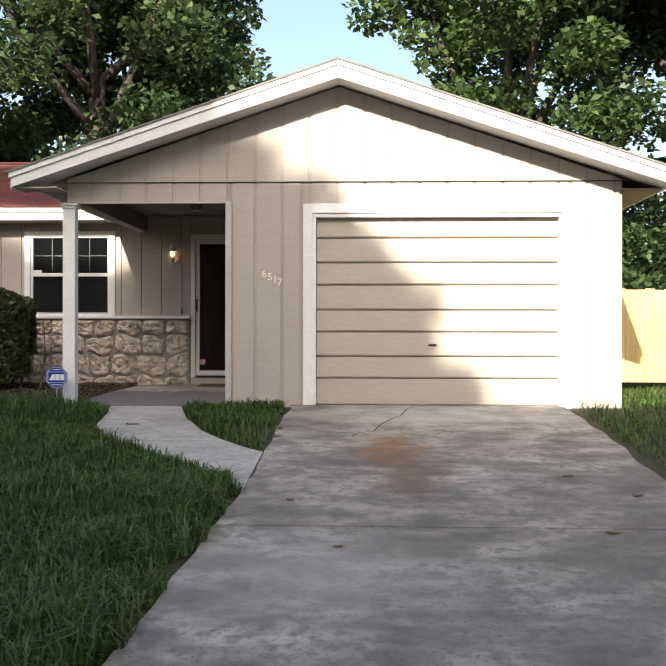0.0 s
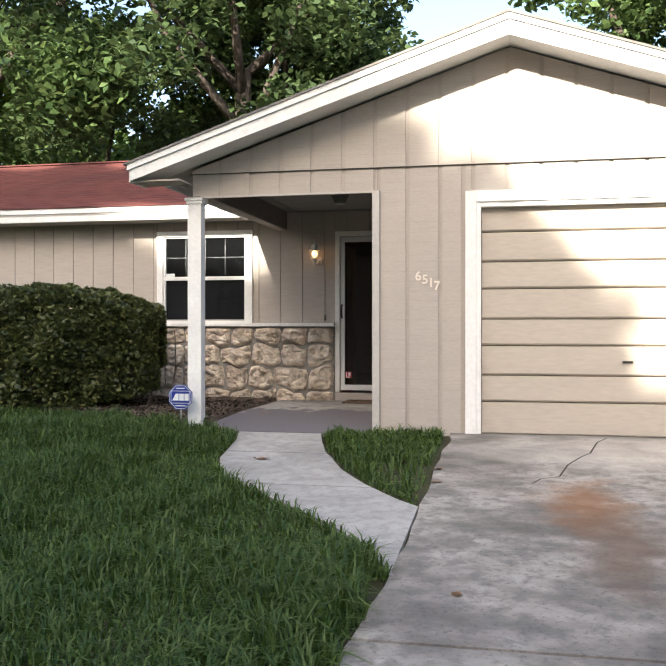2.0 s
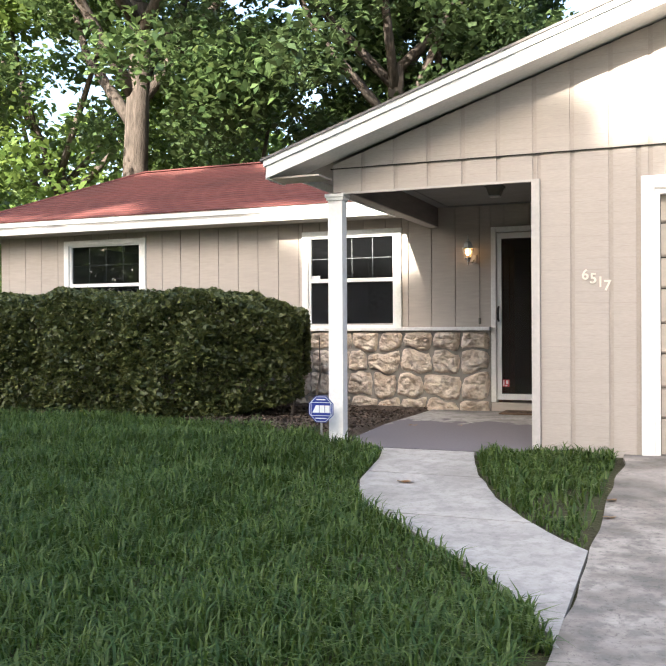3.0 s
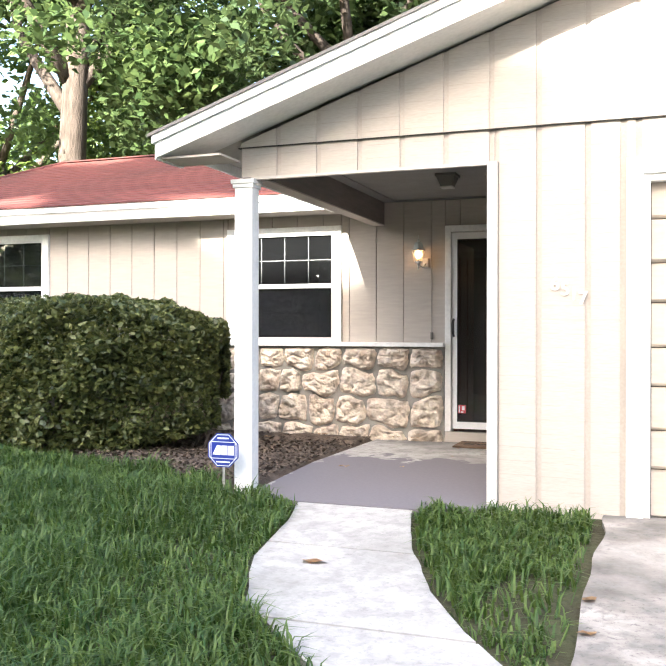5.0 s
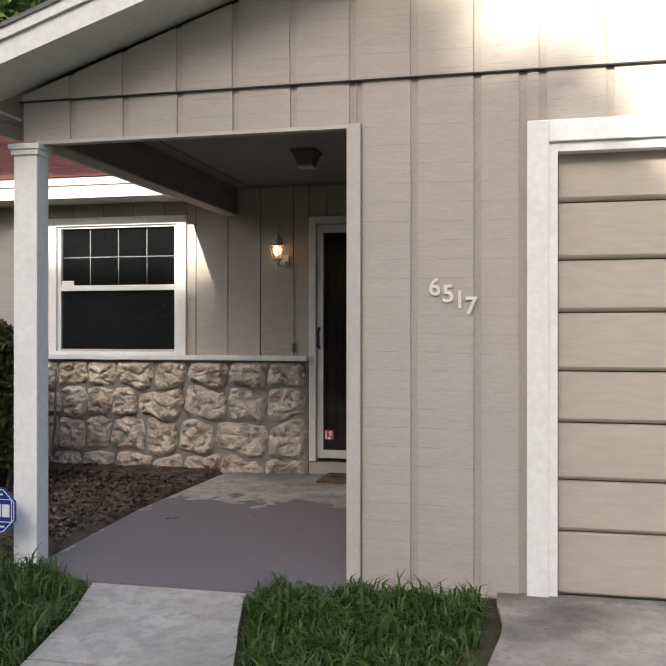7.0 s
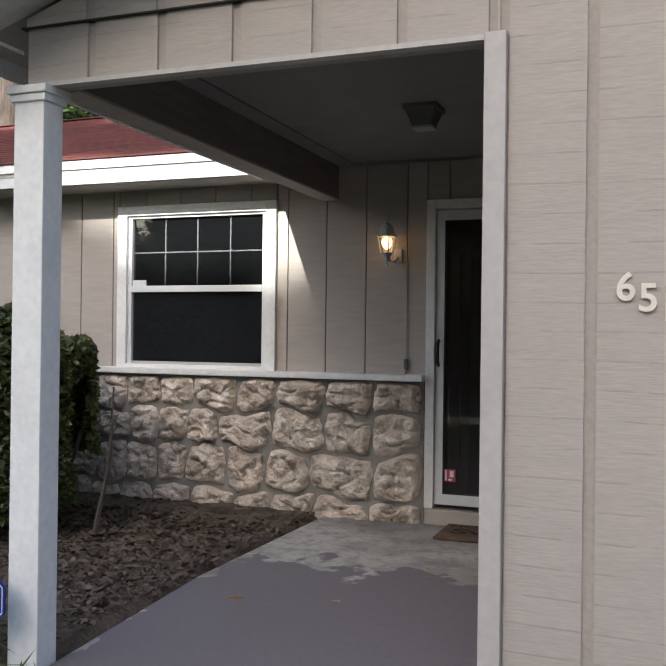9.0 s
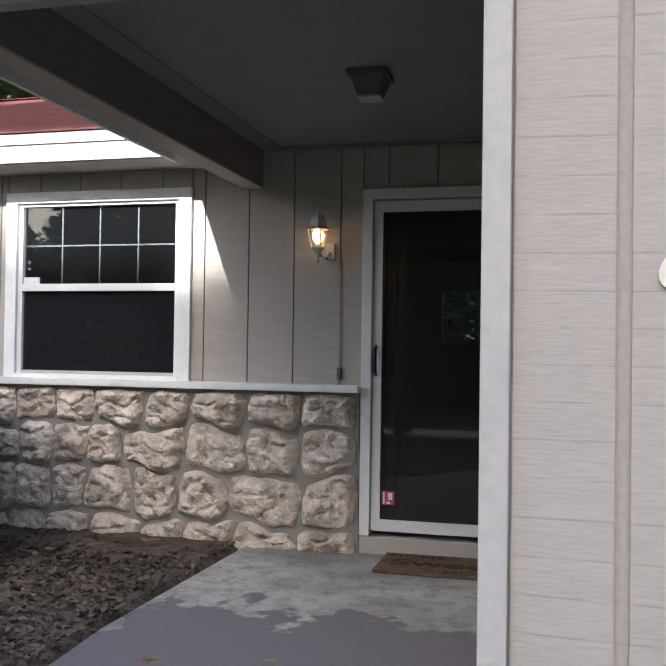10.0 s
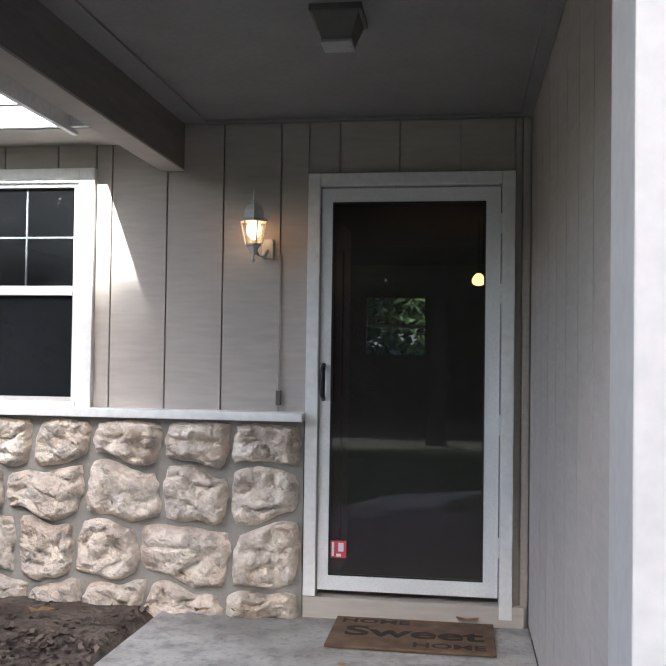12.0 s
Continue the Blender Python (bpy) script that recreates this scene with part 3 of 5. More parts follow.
# garage door
garage = thing("garage_door", (1.3, 10.28, 0.52), "tan wooden sectional garage door with horizontal boards", "garage door", kind="structure")
edges = [0.508, 0.814, 1.058, 1.332, 1.577, 1.857, 2.107, 2.382, 2.64]
for a, b in zip(edges, edges[1:]):
    bm = prism([(10.265, a + 0.012), (10.258, a + 0.022), (10.272, b - 0.012), (10.285, b - 0.003), (10.31, b - 0.003), (10.31, a + 0.003), (10.28, a + 0.003)], -0.03, 2.66, "x")
    part("panel", bm, GARAGE, garage)
part("backing", boxes((-0.05, 2.68, 10.3, 10.34, 0.5, 2.66)), DARKGAP, garage)
part("handle", boxes((1.22, 1.31, 10.23, 10.265, 1.185, 1.2), bevel=0.004), BLACK, garage, "small dark lift handle")
part("weather_seal", boxes((-0.03, 2.66, 10.25, 10.29, 0.494, 0.509)), BLACK, garage, "black rubber seal")
gtrim = thing("trim_garage", (1.3, 10.18, 0.5), "white painted trim boards round the garage door", "trim", kind="structure")
part("jamb", boxes((-0.176, -0.075, 10.17, 10.23, 0.49, 2.757), bevel=0.004), TRIM, gtrim)
part("jamb", boxes((2.69, 2.79, 10.17, 10.23, 0.49, 2.757), bevel=0.004), TRIM, gtrim)
part("head", boxes((-0.075, 2.69, 10.17, 10.23, 2.655, 2.757), bevel=0.004), TRIM, gtrim)
part("stop", boxes((-0.075, -0.035, 10.19, 10.3, 0.49, 2.655)), TRIM, gtrim)
part("stop", boxes((2.65, 2.69, 10.19, 10.3, 0.49, 2.655)), TRIM, gtrim)
part("stop", boxes((-0.035, 2.65, 10.19, 10.3, 2.61, 2.655)), TRIM, gtrim)

# house number
number = thing("house_number", (-0.53, 10.195, 1.9), "cream house number digits stepping down, reading 6517", "house number")
for ch, x, z in (("6", -0.612, 1.942), ("5", -0.548, 1.909), ("1", -0.492, 1.88), ("7", -0.438, 1.85)):
    writing("digit", ch, 0.118, 0.006, Matrix.Translation((x, 10.194, z)) @ Matrix.Rotation(radians(90), 4, "X"), CREAM, number, 0.002)

# ---- porch ----
post = thing("porch_post", (-2.82, 10.24, 0.48), "white square porch post with a plain cap", "post", kind="structure")
part("shaft", boxes((-2.885, -2.745, 10.18, 10.3, 0.47, 2.72), bevel=0.005), TRIM, post)
part("cap", boxes((-2.897, -2.733, 10.168, 10.312, 2.715, 2.745), (-2.908, -2.722, 10.157, 10.323, 2.745, 2.776), bevel=0.005), TRIM, post)
SURVEY = Matrix.Translation((0, 0, -0.05))
beam = structure("porch_beam", boxes((-2.9, -2.785, 10.34, 13.37, 2.835, 3.13)), BEAMSHADED, "beige side beam of the porch, its shade put into the colour", "beam")
part("beam_soffit", boxes((-2.91, -2.783, 10.35, 13.37, 2.822, 2.834), bevel=0.003), SIDING, beam, "beige board under the beam")
structure("ceiling_porch", boxes((-2.785, -1.0, 10.34, 13.37, 3.08, 3.14)), CEIL, "plain painted porch ceiling, its grey darkened for the shade", "ceiling")
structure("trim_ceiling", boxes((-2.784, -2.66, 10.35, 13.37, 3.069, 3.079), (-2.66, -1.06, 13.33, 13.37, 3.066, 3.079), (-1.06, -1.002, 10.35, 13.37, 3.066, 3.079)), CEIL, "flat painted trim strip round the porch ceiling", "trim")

SURVEY = Matrix.Translation((-0.033, 0, -0.066)) @ Matrix.Diagonal((1.0188, 1, 1.0188, 1))
# roofs
roof = thing("roof_garage", (APEX_X, 13, 3.1), "low-pitched gable roof with white rake boards", "roof", kind="structure")
BACK = 16.2
for s in (-1, 1):
    ex = APEX_X + s * HALF
    side = -3.187 if s < 0 else ex  # the eave over the wing's side is cut back behind the rake
    for y0, y1, xe in ((EAVE_Y - 0.03, 10.22, ex), (10.22, BACK, side)):
        part("covering", prism([(APEX_X, APEX_Z + 0.012), (xe + s * 0.03, rake(xe + s * 0.03) + 0.012), (xe + s * 0.03, rake(xe + s * 0.03) - 0.01), (APEX_X, APEX_Z - 0.01)], y0, y1), SHINGLE, roof)
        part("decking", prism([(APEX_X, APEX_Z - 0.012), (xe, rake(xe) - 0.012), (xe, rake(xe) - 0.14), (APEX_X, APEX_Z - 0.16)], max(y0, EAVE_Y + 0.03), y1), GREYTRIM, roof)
    part("rake_strip", prism([(APEX_X, APEX_Z - 0.01), (ex, rake(ex) - 0.01), (ex, rake(ex) - 0.065), (APEX_X, APEX_Z - 0.065)], EAVE_Y - 0.018, EAVE_Y + 0.028), TRIM, roof)
    part("rake_board", prism([(APEX_X, APEX_Z - 0.068), (ex - s * 0.02, rake(ex - s * 0.02) - 0.068), (ex - s * 0.02, rake(ex) - 0.165), (APEX_X, APEX_Z - 0.2)], EAVE_Y, EAVE_Y + 0.028), TRIM, roof)
    part("soffit", prism([(APEX_X, APEX_Z - 0.165), (ex, rake(ex) - 0.145), (ex, rake(ex) - 0.16), (APEX_X, APEX_Z - 0.185)], EAVE_Y + 0.03, 10.22), TRIM, roof)
    xa, xb = sorted((ex, ex - s * 0.03))
    if s < 0:
        part("eave_fascia", boxes((xa, xb, EAVE_Y + 0.03, 10.22, rake(ex) - 0.17, rake(ex) - 0.02)), TRIM, roof)
        part("eave_fascia", boxes((side, side + 0.025, 10.225, 13.1, 2.915, rake(side) - 0.02)), TRIM, roof)
        part("eave_return", boxes((ex + 0.03, -2.85, EAVE_Y + 0.06, 10.19, rake(ex) - 0.165, rake(ex) - 0.15)), SIDING, roof)
    else:
        part("eave_fascia", boxes((xa, xb, EAVE_Y + 0.03, BACK, rake(ex) - 0.17, rake(ex) - 0.02)), TRIM, roof)
        part("eave_soffit", boxes((3.3, ex - 0.03, EAVE_Y + 0.35, BACK, rake(ex) - 0.165, rake(ex) - 0.15)), SIDING, roof)

SURVEY = WING = Matrix.Translation((0, 0, -0.065))
main = thing("roof_main", (-4, 16.5, 3.1), "faded red hipped roof of the long house wing with white fascia", "roof", kind="structure")
RIDGE_Y, RIDGE_Z, EAVE, EAVE_Z, BACK_Y = 16.5, 4.475, 12.965, 3.175, 20.4
HIP_X, CORNER_X, EAST = -9.2, -10.3, 3.8


def slab(corners, thick):
    """A sloping sheet of even thickness under its corner points."""
    bm = bmesh.new()
    hi = [bm.verts.new(c) for c in corners]
    lo = [bm.verts.new((x, y, z - thick)) for x, y, z in corners]
    bm.faces.new(hi)
    bm.faces.new(lo[::-1])
    for k in range(len(corners)):
        m = (k + 1) % len(corners)
        bm.faces.new((hi[k], lo[k], lo[m], hi[m]))
    return bm


courses = 24
for i in range(courses):
    f, g = i / courses, (i + 1) / courses
    (xa, ya, za), (xb, yb, zb) = ((CORNER_X + (HIP_X - CORNER_X) * q, EAVE + (RIDGE_Y - EAVE) * q, EAVE_Z + (RIDGE_Z - EAVE_Z) * q) for q in (f, g))
    east = EAST if ya > 13.9 else -2.83
    part("course", slab([(xa, ya, za + 0.012), (east, ya, za + 0.012), (east, yb + 0.02, zb + 0.007), (xb, yb + 0.02, zb + 0.007)], 0.014), ROOFRED, main)
part("back_slope", slab([(HIP_X, RIDGE_Y, RIDGE_Z), (EAST, RIDGE_Y, RIDGE_Z), (EAST, BACK_Y, EAVE_Z), (CORNER_X, BACK_Y, EAVE_Z)], 0.1), ROOFRED, main)
part("hip_end", slab([(CORNER_X, EAVE, EAVE_Z), (HIP_X, RIDGE_Y, RIDGE_Z), (CORNER_X, BACK_Y, EAVE_Z)], 0.05), ROOFRED, main)
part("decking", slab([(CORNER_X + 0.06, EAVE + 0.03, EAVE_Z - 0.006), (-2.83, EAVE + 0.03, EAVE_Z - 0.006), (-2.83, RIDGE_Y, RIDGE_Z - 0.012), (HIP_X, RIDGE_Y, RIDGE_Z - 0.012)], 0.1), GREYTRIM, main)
part("ridge_cap", prism([(RIDGE_Y - 0.14, RIDGE_Z - 0.02), (RIDGE_Y, RIDGE_Z + 0.03), (RIDGE_Y + 0.14, RIDGE_Z - 0.02)], HIP_X, EAST, "x"), ROOFRED, main)
bm = bmesh.new()
tube(bm, [(CORNER_X, EAVE, EAVE_Z - 0.02), (HIP_X, RIDGE_Y, RIDGE_Z - 0.01)], [0.045, 0.045], 8)
part("hip_cap", bm, ROOFRED, main)
part("drip_strip", boxes((CORNER_X, -2.9, 12.98, 13.02, 3.102, 3.17)), TRIM, main)
part("fascia", boxes((CORNER_X + 0.01, -2.9, 13.0, 13.03, 2.99, 3.102)), TRIM, main)
part("soffit", boxes((CORNER_X + 0.02, -2.82, 13.03, 13.38, 2.985, 3.0)), SIDING, main)
part("end_fascia", boxes((CORNER_X, CORNER_X + 0.03, 13.03, BACK_Y, 2.99, 3.165)), TRIM, main)
part("end_soffit", boxes((CORNER_X + 0.03, -9.74, 13.4, BACK_Y, 2.985, 3.0)), SIDING, main)

# ---- long wall with window, stone and door ----
WALL = 13.38
holes = [(-8.5, -7.15, 1.63, 2.85), (-4.61, -3.31, 1.63, 2.82), (-2.06, -1.14, 0.66, 2.75)]
bm = bmesh.new()
x = -9.75
for a, b, z0, z1 in holes:
    box(bm, x, a, 13.4, 13.52, 0.4, 3.1)
    box(bm, a, b, 13.4, 13.52, 0.4, z0)
    box(bm, a, b, 13.4, 13.52, z1, 3.1)
    x = b
box(bm, x, 3.3, 13.4, 13.52, 0.4, 3.1)
wall_main = structure("wall_main", bm, WALLCORE, "beige grooved board siding of the long house wing", "wall")
siding(wall_main, -9.75, -8.54, 1.59, 2.985, WALL, -2.265)
siding(wall_main, -8.54, -7.11, 2.9, 2.985, WALL, -2.265)
siding(wall_main, -7.11, -4.65, 1.59, 2.985, WALL, -2.265)
siding(wall_main, -4.65, -3.27, 2.862, 2.985, WALL, -2.265)
siding(wall_main, -3.27, -2.12, 1.59, 3.078, WALL, -2.265)
siding(wall_main, -2.12, -1.08, 2.81, 3.078, WALL, -2.265)
siding(wall_main, -1.08, -1.0, 0.52, 3.078, WALL, -2.265)
siding(wall_main, -9.75, -8.54, 0.5, 1.59, WALL, -2.265)
structure("wall_end", boxes((-9.75, -9.63, 13.52, 20.2, 0.4, 3.1)), SIDING, "beige end wall of the house", "wall")
structure("trim_cap", boxes((-8.5, -2.122, 13.27, 13.4, 1.548, 1.592), bevel=0.005), TRIM, "pale painted ledge along the top of the stone", "trim")


def window(name, x0, x1, z0, z1, label):
    w = thing(name, ((x0 + x1) / 2, WALL, z0), label, "window", kind="structure")
    f = 0.085
    part("casing", boxes((x0, x0 + f, WALL - 0.03, WALL + 0.03, z0, z1), bevel=0.004), TRIM, w)
    part("casing", boxes((x1 - f, x1, WALL - 0.03, WALL + 0.03, z0, z1), bevel=0.004), TRIM, w)
    part("casing", boxes((x0 + f, x1 - f, WALL - 0.03, WALL + 0.03, z1 - 0.075, z1), bevel=0.004), TRIM, w)
    part("sill", boxes((x0 + f, x1 - f, WALL - 0.035, WALL + 0.03, z0, z0 + 0.03), bevel=0.004), TRIM, w)
    a, b, lo, hi = x0 + f, x1 - f, z0 + 0.03, z1 - 0.075
    mid = lo + (hi - lo) * 0.505
    for d in ((a, a + 0.035), (b - 0.035, b)):
        part("stile", boxes((*d, WALL - 0.005, WALL + 0.05, lo, hi), bevel=0.003), VINYL, w)
    part("rail", boxes((a + 0.035, b - 0.035, WALL - 0.005, WALL + 0.05, hi - 0.02, hi)), VINYL, w)
    part("meeting_rail", boxes((a + 0.035, b - 0.035, WALL - 0.012, WALL + 0.05, mid - 0.025, mid + 0.025), bevel=0.003), VINYL, w)
    part("rail", boxes((a + 0.035, b - 0.035, WALL - 0.002, WALL + 0.05, lo, lo + 0.022)), GREYTRIM, w)
    a, b = a + 0.035, b - 0.035
    for k in (1, 2, 3):
        x = a + (b - a) * k / 4
        part("muntin", boxes((x - 0.005, x + 0.005, WALL + 0.03, WALL + 0.038, mid + 0.025, hi - 0.02)), VINYL, w)
    z = (mid + hi) / 2
    part("muntin", boxes((a, b, WALL + 0.029, WALL + 0.039, z - 0.005, z + 0.005)), VINYL, w)
    for name2, zz0, zz1, yy, m in (("pane", mid + 0.02, hi - 0.015, WALL + 0.024, GLASS), ("screen", lo + 0.015, mid - 0.02, WALL + 0.02, SCREEN)):
        p = part(name2, boxes((a - 0.01, b + 0.01, yy, yy + 0.004, zz0, zz1)), m, w)
        p.visible_shadow = False
    return w, a, mid


w1, wa, wm = window("window_1", -4.65, -3.27, 1.59, 2.86, "white vinyl sash window with grid panes above a screen")
part("label_tag", boxes((wa + 0.01, wa + 0.13, WALL - 0.004, WALL + 0.008, wm + 0.026, wm + 0.07)), SIGNWHITE, w1, "small white paper label")
window("window_2", -8.54, -7.11, 1.6, 2.9, "white vinyl sash window above the hedge")

# storm door
door = thing("door_1", (-1.6, WALL, 0.67), "white storm door with a full dark glass panel, closed", "door", kind="structure")
part("casing", boxes((-2.12, -2.056, WALL - 0.035, WALL + 0.06, 0.67, 2.81), bevel=0.005), TRIM, door)
part("casing", boxes((-1.144, -1.08, WALL - 0.035, WALL + 0.06, 0.6, 2.81), bevel=0.005), TRIM, door)
part("casing", boxes((-2.056, -1.144, WALL - 0.035, WALL + 0.06, 2.745, 2.81), bevel=0.005), TRIM, door)
leaf = part("door_leaf", boxes((-2.05, -1.995, WALL - 0.012, WALL + 0.025, 0.7, 2.735), (-1.222, -1.15, WALL - 0.012, WALL + 0.025, 0.7, 2.735), (-1.995, -1.222, WALL - 0.012, WALL + 0.025, 2.666, 2.735), (-1.995, -1.222, WALL - 0.012, WALL + 0.025, 0.7, 0.772)), VINYL, door)
p = part("glass", boxes((-2.0, -1.217, WALL + 0.004, WALL + 0.009, 0.765, 2.67)), DOORGLASS, door)
p.visible_shadow = False
part("gasket", boxes((-1.995, -1.986, WALL - 0.006, WALL + 0.004, 0.772, 2.666), (-1.231, -1.222, WALL - 0.006, WALL + 0.004, 0.772, 2.666), (-1.986, -1.231, WALL - 0.006, WALL + 0.004, 2.657, 2.666), (-1.986, -1.231, WALL - 0.006, WALL + 0.004, 0.772, 0.781)), BLACK, door, "black rubber gasket")
bm = bmesh.new()
tube(bm, [(-2.03, WALL - 0.012, 1.66), (-2.03, WALL - 0.05, 1.685), (-2.03, WALL - 0.056, 1.75), (-2.03, WALL - 0.05, 1.81), (-2.03, WALL - 0.012, 1.835)], [0.012, 0.013, 0.014, 0.013, 0.012], 8)
part("handle", bm, BLACK, door, "black pull handle", True)
for z in (0.95, 1.55, 2.2, 2.55):
    part("hinge", boxes((-1.152, -1.138, WALL - 0.03, WALL - 0.012, z - 0.05, z + 0.05)), VINYL, door)
st = part("sticker", boxes((-1.985, -1.905, WALL + 0.0005, WALL + 0.0035, 0.86, 0.945)), STICKER, door, "small red and white sticker")
part("sticker_mark", boxes((-1.978, -1.966, WALL - 0.001, WALL + 0.0003, 0.868, 0.938), (-1.945, -1.918, WALL - 0.001, WALL + 0.0003, 0.892, 0.935), (-1.955, -1.93, WALL - 0.001, WALL + 0.0003, 0.866, 0.88)), SIGNWHITE, st)
part("threshold", boxes((-2.12, -1.02, WALL - 0.03, WALL + 0.06, 0.512, 0.665), bevel=0.005), SIDING, door, "beige painted step under the door")

# stone facing
stone_wall = structure("wall_stone", boxes((-9.7, -2.125, 13.345, 13.4, 0.42, 1.55)), MORTAR, "cast stone facing with grey mortar below the window", "wall")
rows_x = [
    [0, 0.37, 0.73, 1.117, 1.44, 1.807, 2.1, 2.4, 2.68, 3.0, 3.3, 3.62, 3.95],
    [0, 0.372, 0.732, 1.15, 1.593, 1.85, 2.11, 2.367, 2.65, 2.95, 3.3, 3.6, 3.95],
    [0, 0.357, 0.85, 1.2, 1.517, 1.867, 2.117, 2.39, 2.67, 3.05, 3.4, 3.7, 4.0],
    [0, 0.39, 0.817, 1.16, 1.46, 1.83, 2.15, 2.45, 2.72, 3.05, 3.4, 3.7, 4.0],
]
COURSES = (1.54, 1.288, 1.022, 0.7, 0.47)
rnd = random.Random(5)


def corner(r, x):
    """A shared meeting place of rows, wavering along the wall."""
    base = COURSES[r]
    if r == 0 or r == 4:
        return base
    return base + 0.085 * noise.noise((x * 3.3, r * 7.3, 2.0)) + 0.03 * noise.noise((x * 8, r * 3.3, 5.0))


def stone(x0, x1, r):
    n = 25
    bm = bmesh.new()
    seed = rnd.uniform(0, 90)
    lift = rnd.uniform(0.045, 0.07)
    vs = []
    for i in range(n):
        row = []
        for j in range(n):
            u, v = 2 * i / (n - 1) - 1, 2 * j / (n - 1) - 1
            du = u * math.sqrt(1 - v * v * 0.22)
            dv = v * math.sqrt(1 - u * u * 0.22)
            edge = max(abs(u), abs(v))
            wob = 0.1 * noise.noise((du * 1.7 + seed, dv * 1.7, seed)) + 0.04 * noise.noise((du * 4 + seed, dv * 4, 3))
            du, dv = du * (1 + wob), dv * (1 + 0.8 * wob)
            xl, xr = (c + 0.05 * noise.noise((c * 9.7, r * 3.1, 4.0)) * v * (c < -2.2) for c in (x0, x1))
            x = xl + (xr - xl) * (0.5 + 0.5 * du * 0.95)
            lo, hi = corner(r + 1, x) + 0.011, corner(r, x) - 0.011
            z = lo + (hi - lo) * (0.5 + 0.5 * dv)
            bulge = lift * (1 - edge ** 10)
            if edge < 0.99:
                k = (1 - edge ** 6)
                bulge += k * (0.036 * noise.noise((x * 11, z * 11, seed)) + 0.02 * noise.noise((x * 24, z * 24, seed)) - 0.035 * max(0, 1 - abs(noise.noise((x * 6 + seed, z * 9, 5)) * 8)))
            row.append(bm.verts.new((x, 13.343 - bulge, z)))
        vs.append(row)
    for i in range(n - 1):
        for j in range(n - 1):
            bm.faces.new((vs[i][j], vs[i + 1][j], vs[i + 1][j + 1], vs[i][j + 1]))
    return bm


for r, cuts in enumerate(rows_x):
    for a, b in zip(cuts, cuts[1:]):
        part("stone", stone(-2.13 - b, -2.13 - a, r), STONE, stone_wall, smooth=True)

# wall lantern
SURVEY = Matrix.Translation((0.01, 0, -0.088))
lantern = thing("wall_lantern", (-2.38, 13.28, 2.38), "small white carriage wall lantern, lit warm", "wall lamp")
bm = boxes((-2.37, -2.31, 13.355, 13.378, 2.4, 2.5), bevel=0.008)
part("back_plate", bm, LAMPWHITE, lantern)
bm = bmesh.new()
tube(bm, [(-2.34, 13.36, 2.44), (-2.345, 13.3, 2.4), (-2.37, 13.27, 2.405), (-2.39, 13.265, 2.44)], [0.009, 0.01, 0.01, 0.012], 8)
part("arm", bm, LAMPWHITE, lantern, "", True)
bm = bmesh.new()
lathe(bm, [(0.004, 2.37), (0.012, 2.38), (0.008, 2.4), (0.016, 2.42), (0.03, 2.445), (0.044, 2.455), (0.044, 2.462)], -2.39, 13.255, 6)
part("base", bm, LAMPWHITE, lantern)
bm = bmesh.new()
lathe(bm, [(0.078, 2.572), (0.08, 2.582), (0.058, 2.59), (0.054, 2.632), (0.04, 2.655), (0.016, 2.665), (0.019, 2.676), (0.008, 2.692), (0.004, 2.735)], -2.39, 13.255, 6)
part("cap", bm, LAMPWHITE, lantern)
for k in range(6):
    a = math.pi / 3 * k
    bm = bmesh.new()
    tube(bm, [(-2.39 + 0.042 * math.cos(a), 13.255 + 0.042 * math.sin(a), 2.458), (-2.39 + 0.068 * math.cos(a), 13.255 + 0.068 * math.sin(a), 2.58)], [0.004, 0.004], 5)
    part("bar", bm, LAMPWHITE, lantern)
bm = bmesh.new()
lathe(bm, [(0.039, 2.462), (0.064, 2.577)], -2.39, 13.255, 6)
p = part("glass", bm, LAMPGLASS, lantern)
p.visible_shadow = False
bm = bmesh.new()
lathe(bm, [(0.012, 2.485), (0.032, 2.51), (0.038, 2.54), (0.032, 2.562), (0.006, 2.57)], -2.39, 13.255, 10)
part("bulb", bm, BULB, lantern, "glowing warm bulb", True)

SURVEY = WING
# cable and box under the lantern
cable = thing("wall_cable", (-2.265, 13.37, 1.6), "thin cable down the siding with a small brass plug", "cable")
bm = bmesh.new()
tube(bm, [(-2.262, 13.372, 2.4), (-2.264, 13.37, 2.0), (-2.262, 13.37, 1.7)], [0.004, 0.004, 0.004], 5)
part("wire", bm, WALLCORE, cable)
part("plug", boxes((-2.275, -2.25, 13.35, 13.38, 1.625, 1.7), bevel=0.004), BROWNBOX, cable)

# porch ceiling light
SURVEY = Matrix.Translation((-1.78, 11.975, 3.03)) @ Matrix.Scale(0.84, 4) @ Matrix.Translation((1.76, -11.94, -3.08))
clight = thing("ceiling_light", (-1.76, 11.94, 3.08), "square bronze box light on the porch ceiling, unlit", "ceiling light")
part("base", boxes((-1.87, -1.65, 11.82, 12.06, 3.05, 3.08), bevel=0.005), BROWNBOX, clight)
bm = bmesh.new()
a = [bm.verts.new((x, y, 3.05)) for x, y in ((-1.855, 11.835), (-1.665, 11.835), (-1.665, 12.045), (-1.855, 12.045))]
b = [bm.verts.new((x, y, 2.945)) for x, y in ((-1.82, 11.88), (-1.7, 11.88), (-1.7, 12.0), (-1.82, 12.0))]
for k in range(4):
    bm.faces.new((a[k], a[(k + 1) % 4], b[(k + 1) % 4], b[k]))
bm.faces.new(b)
bm.faces.new(a[::-1])
part("shade", bm, BROWNBOX, clight)
part("rim", boxes((-1.826, -1.694, 11.874, 12.006, 2.935, 2.95), bevel=0.003), STEEL, clight)

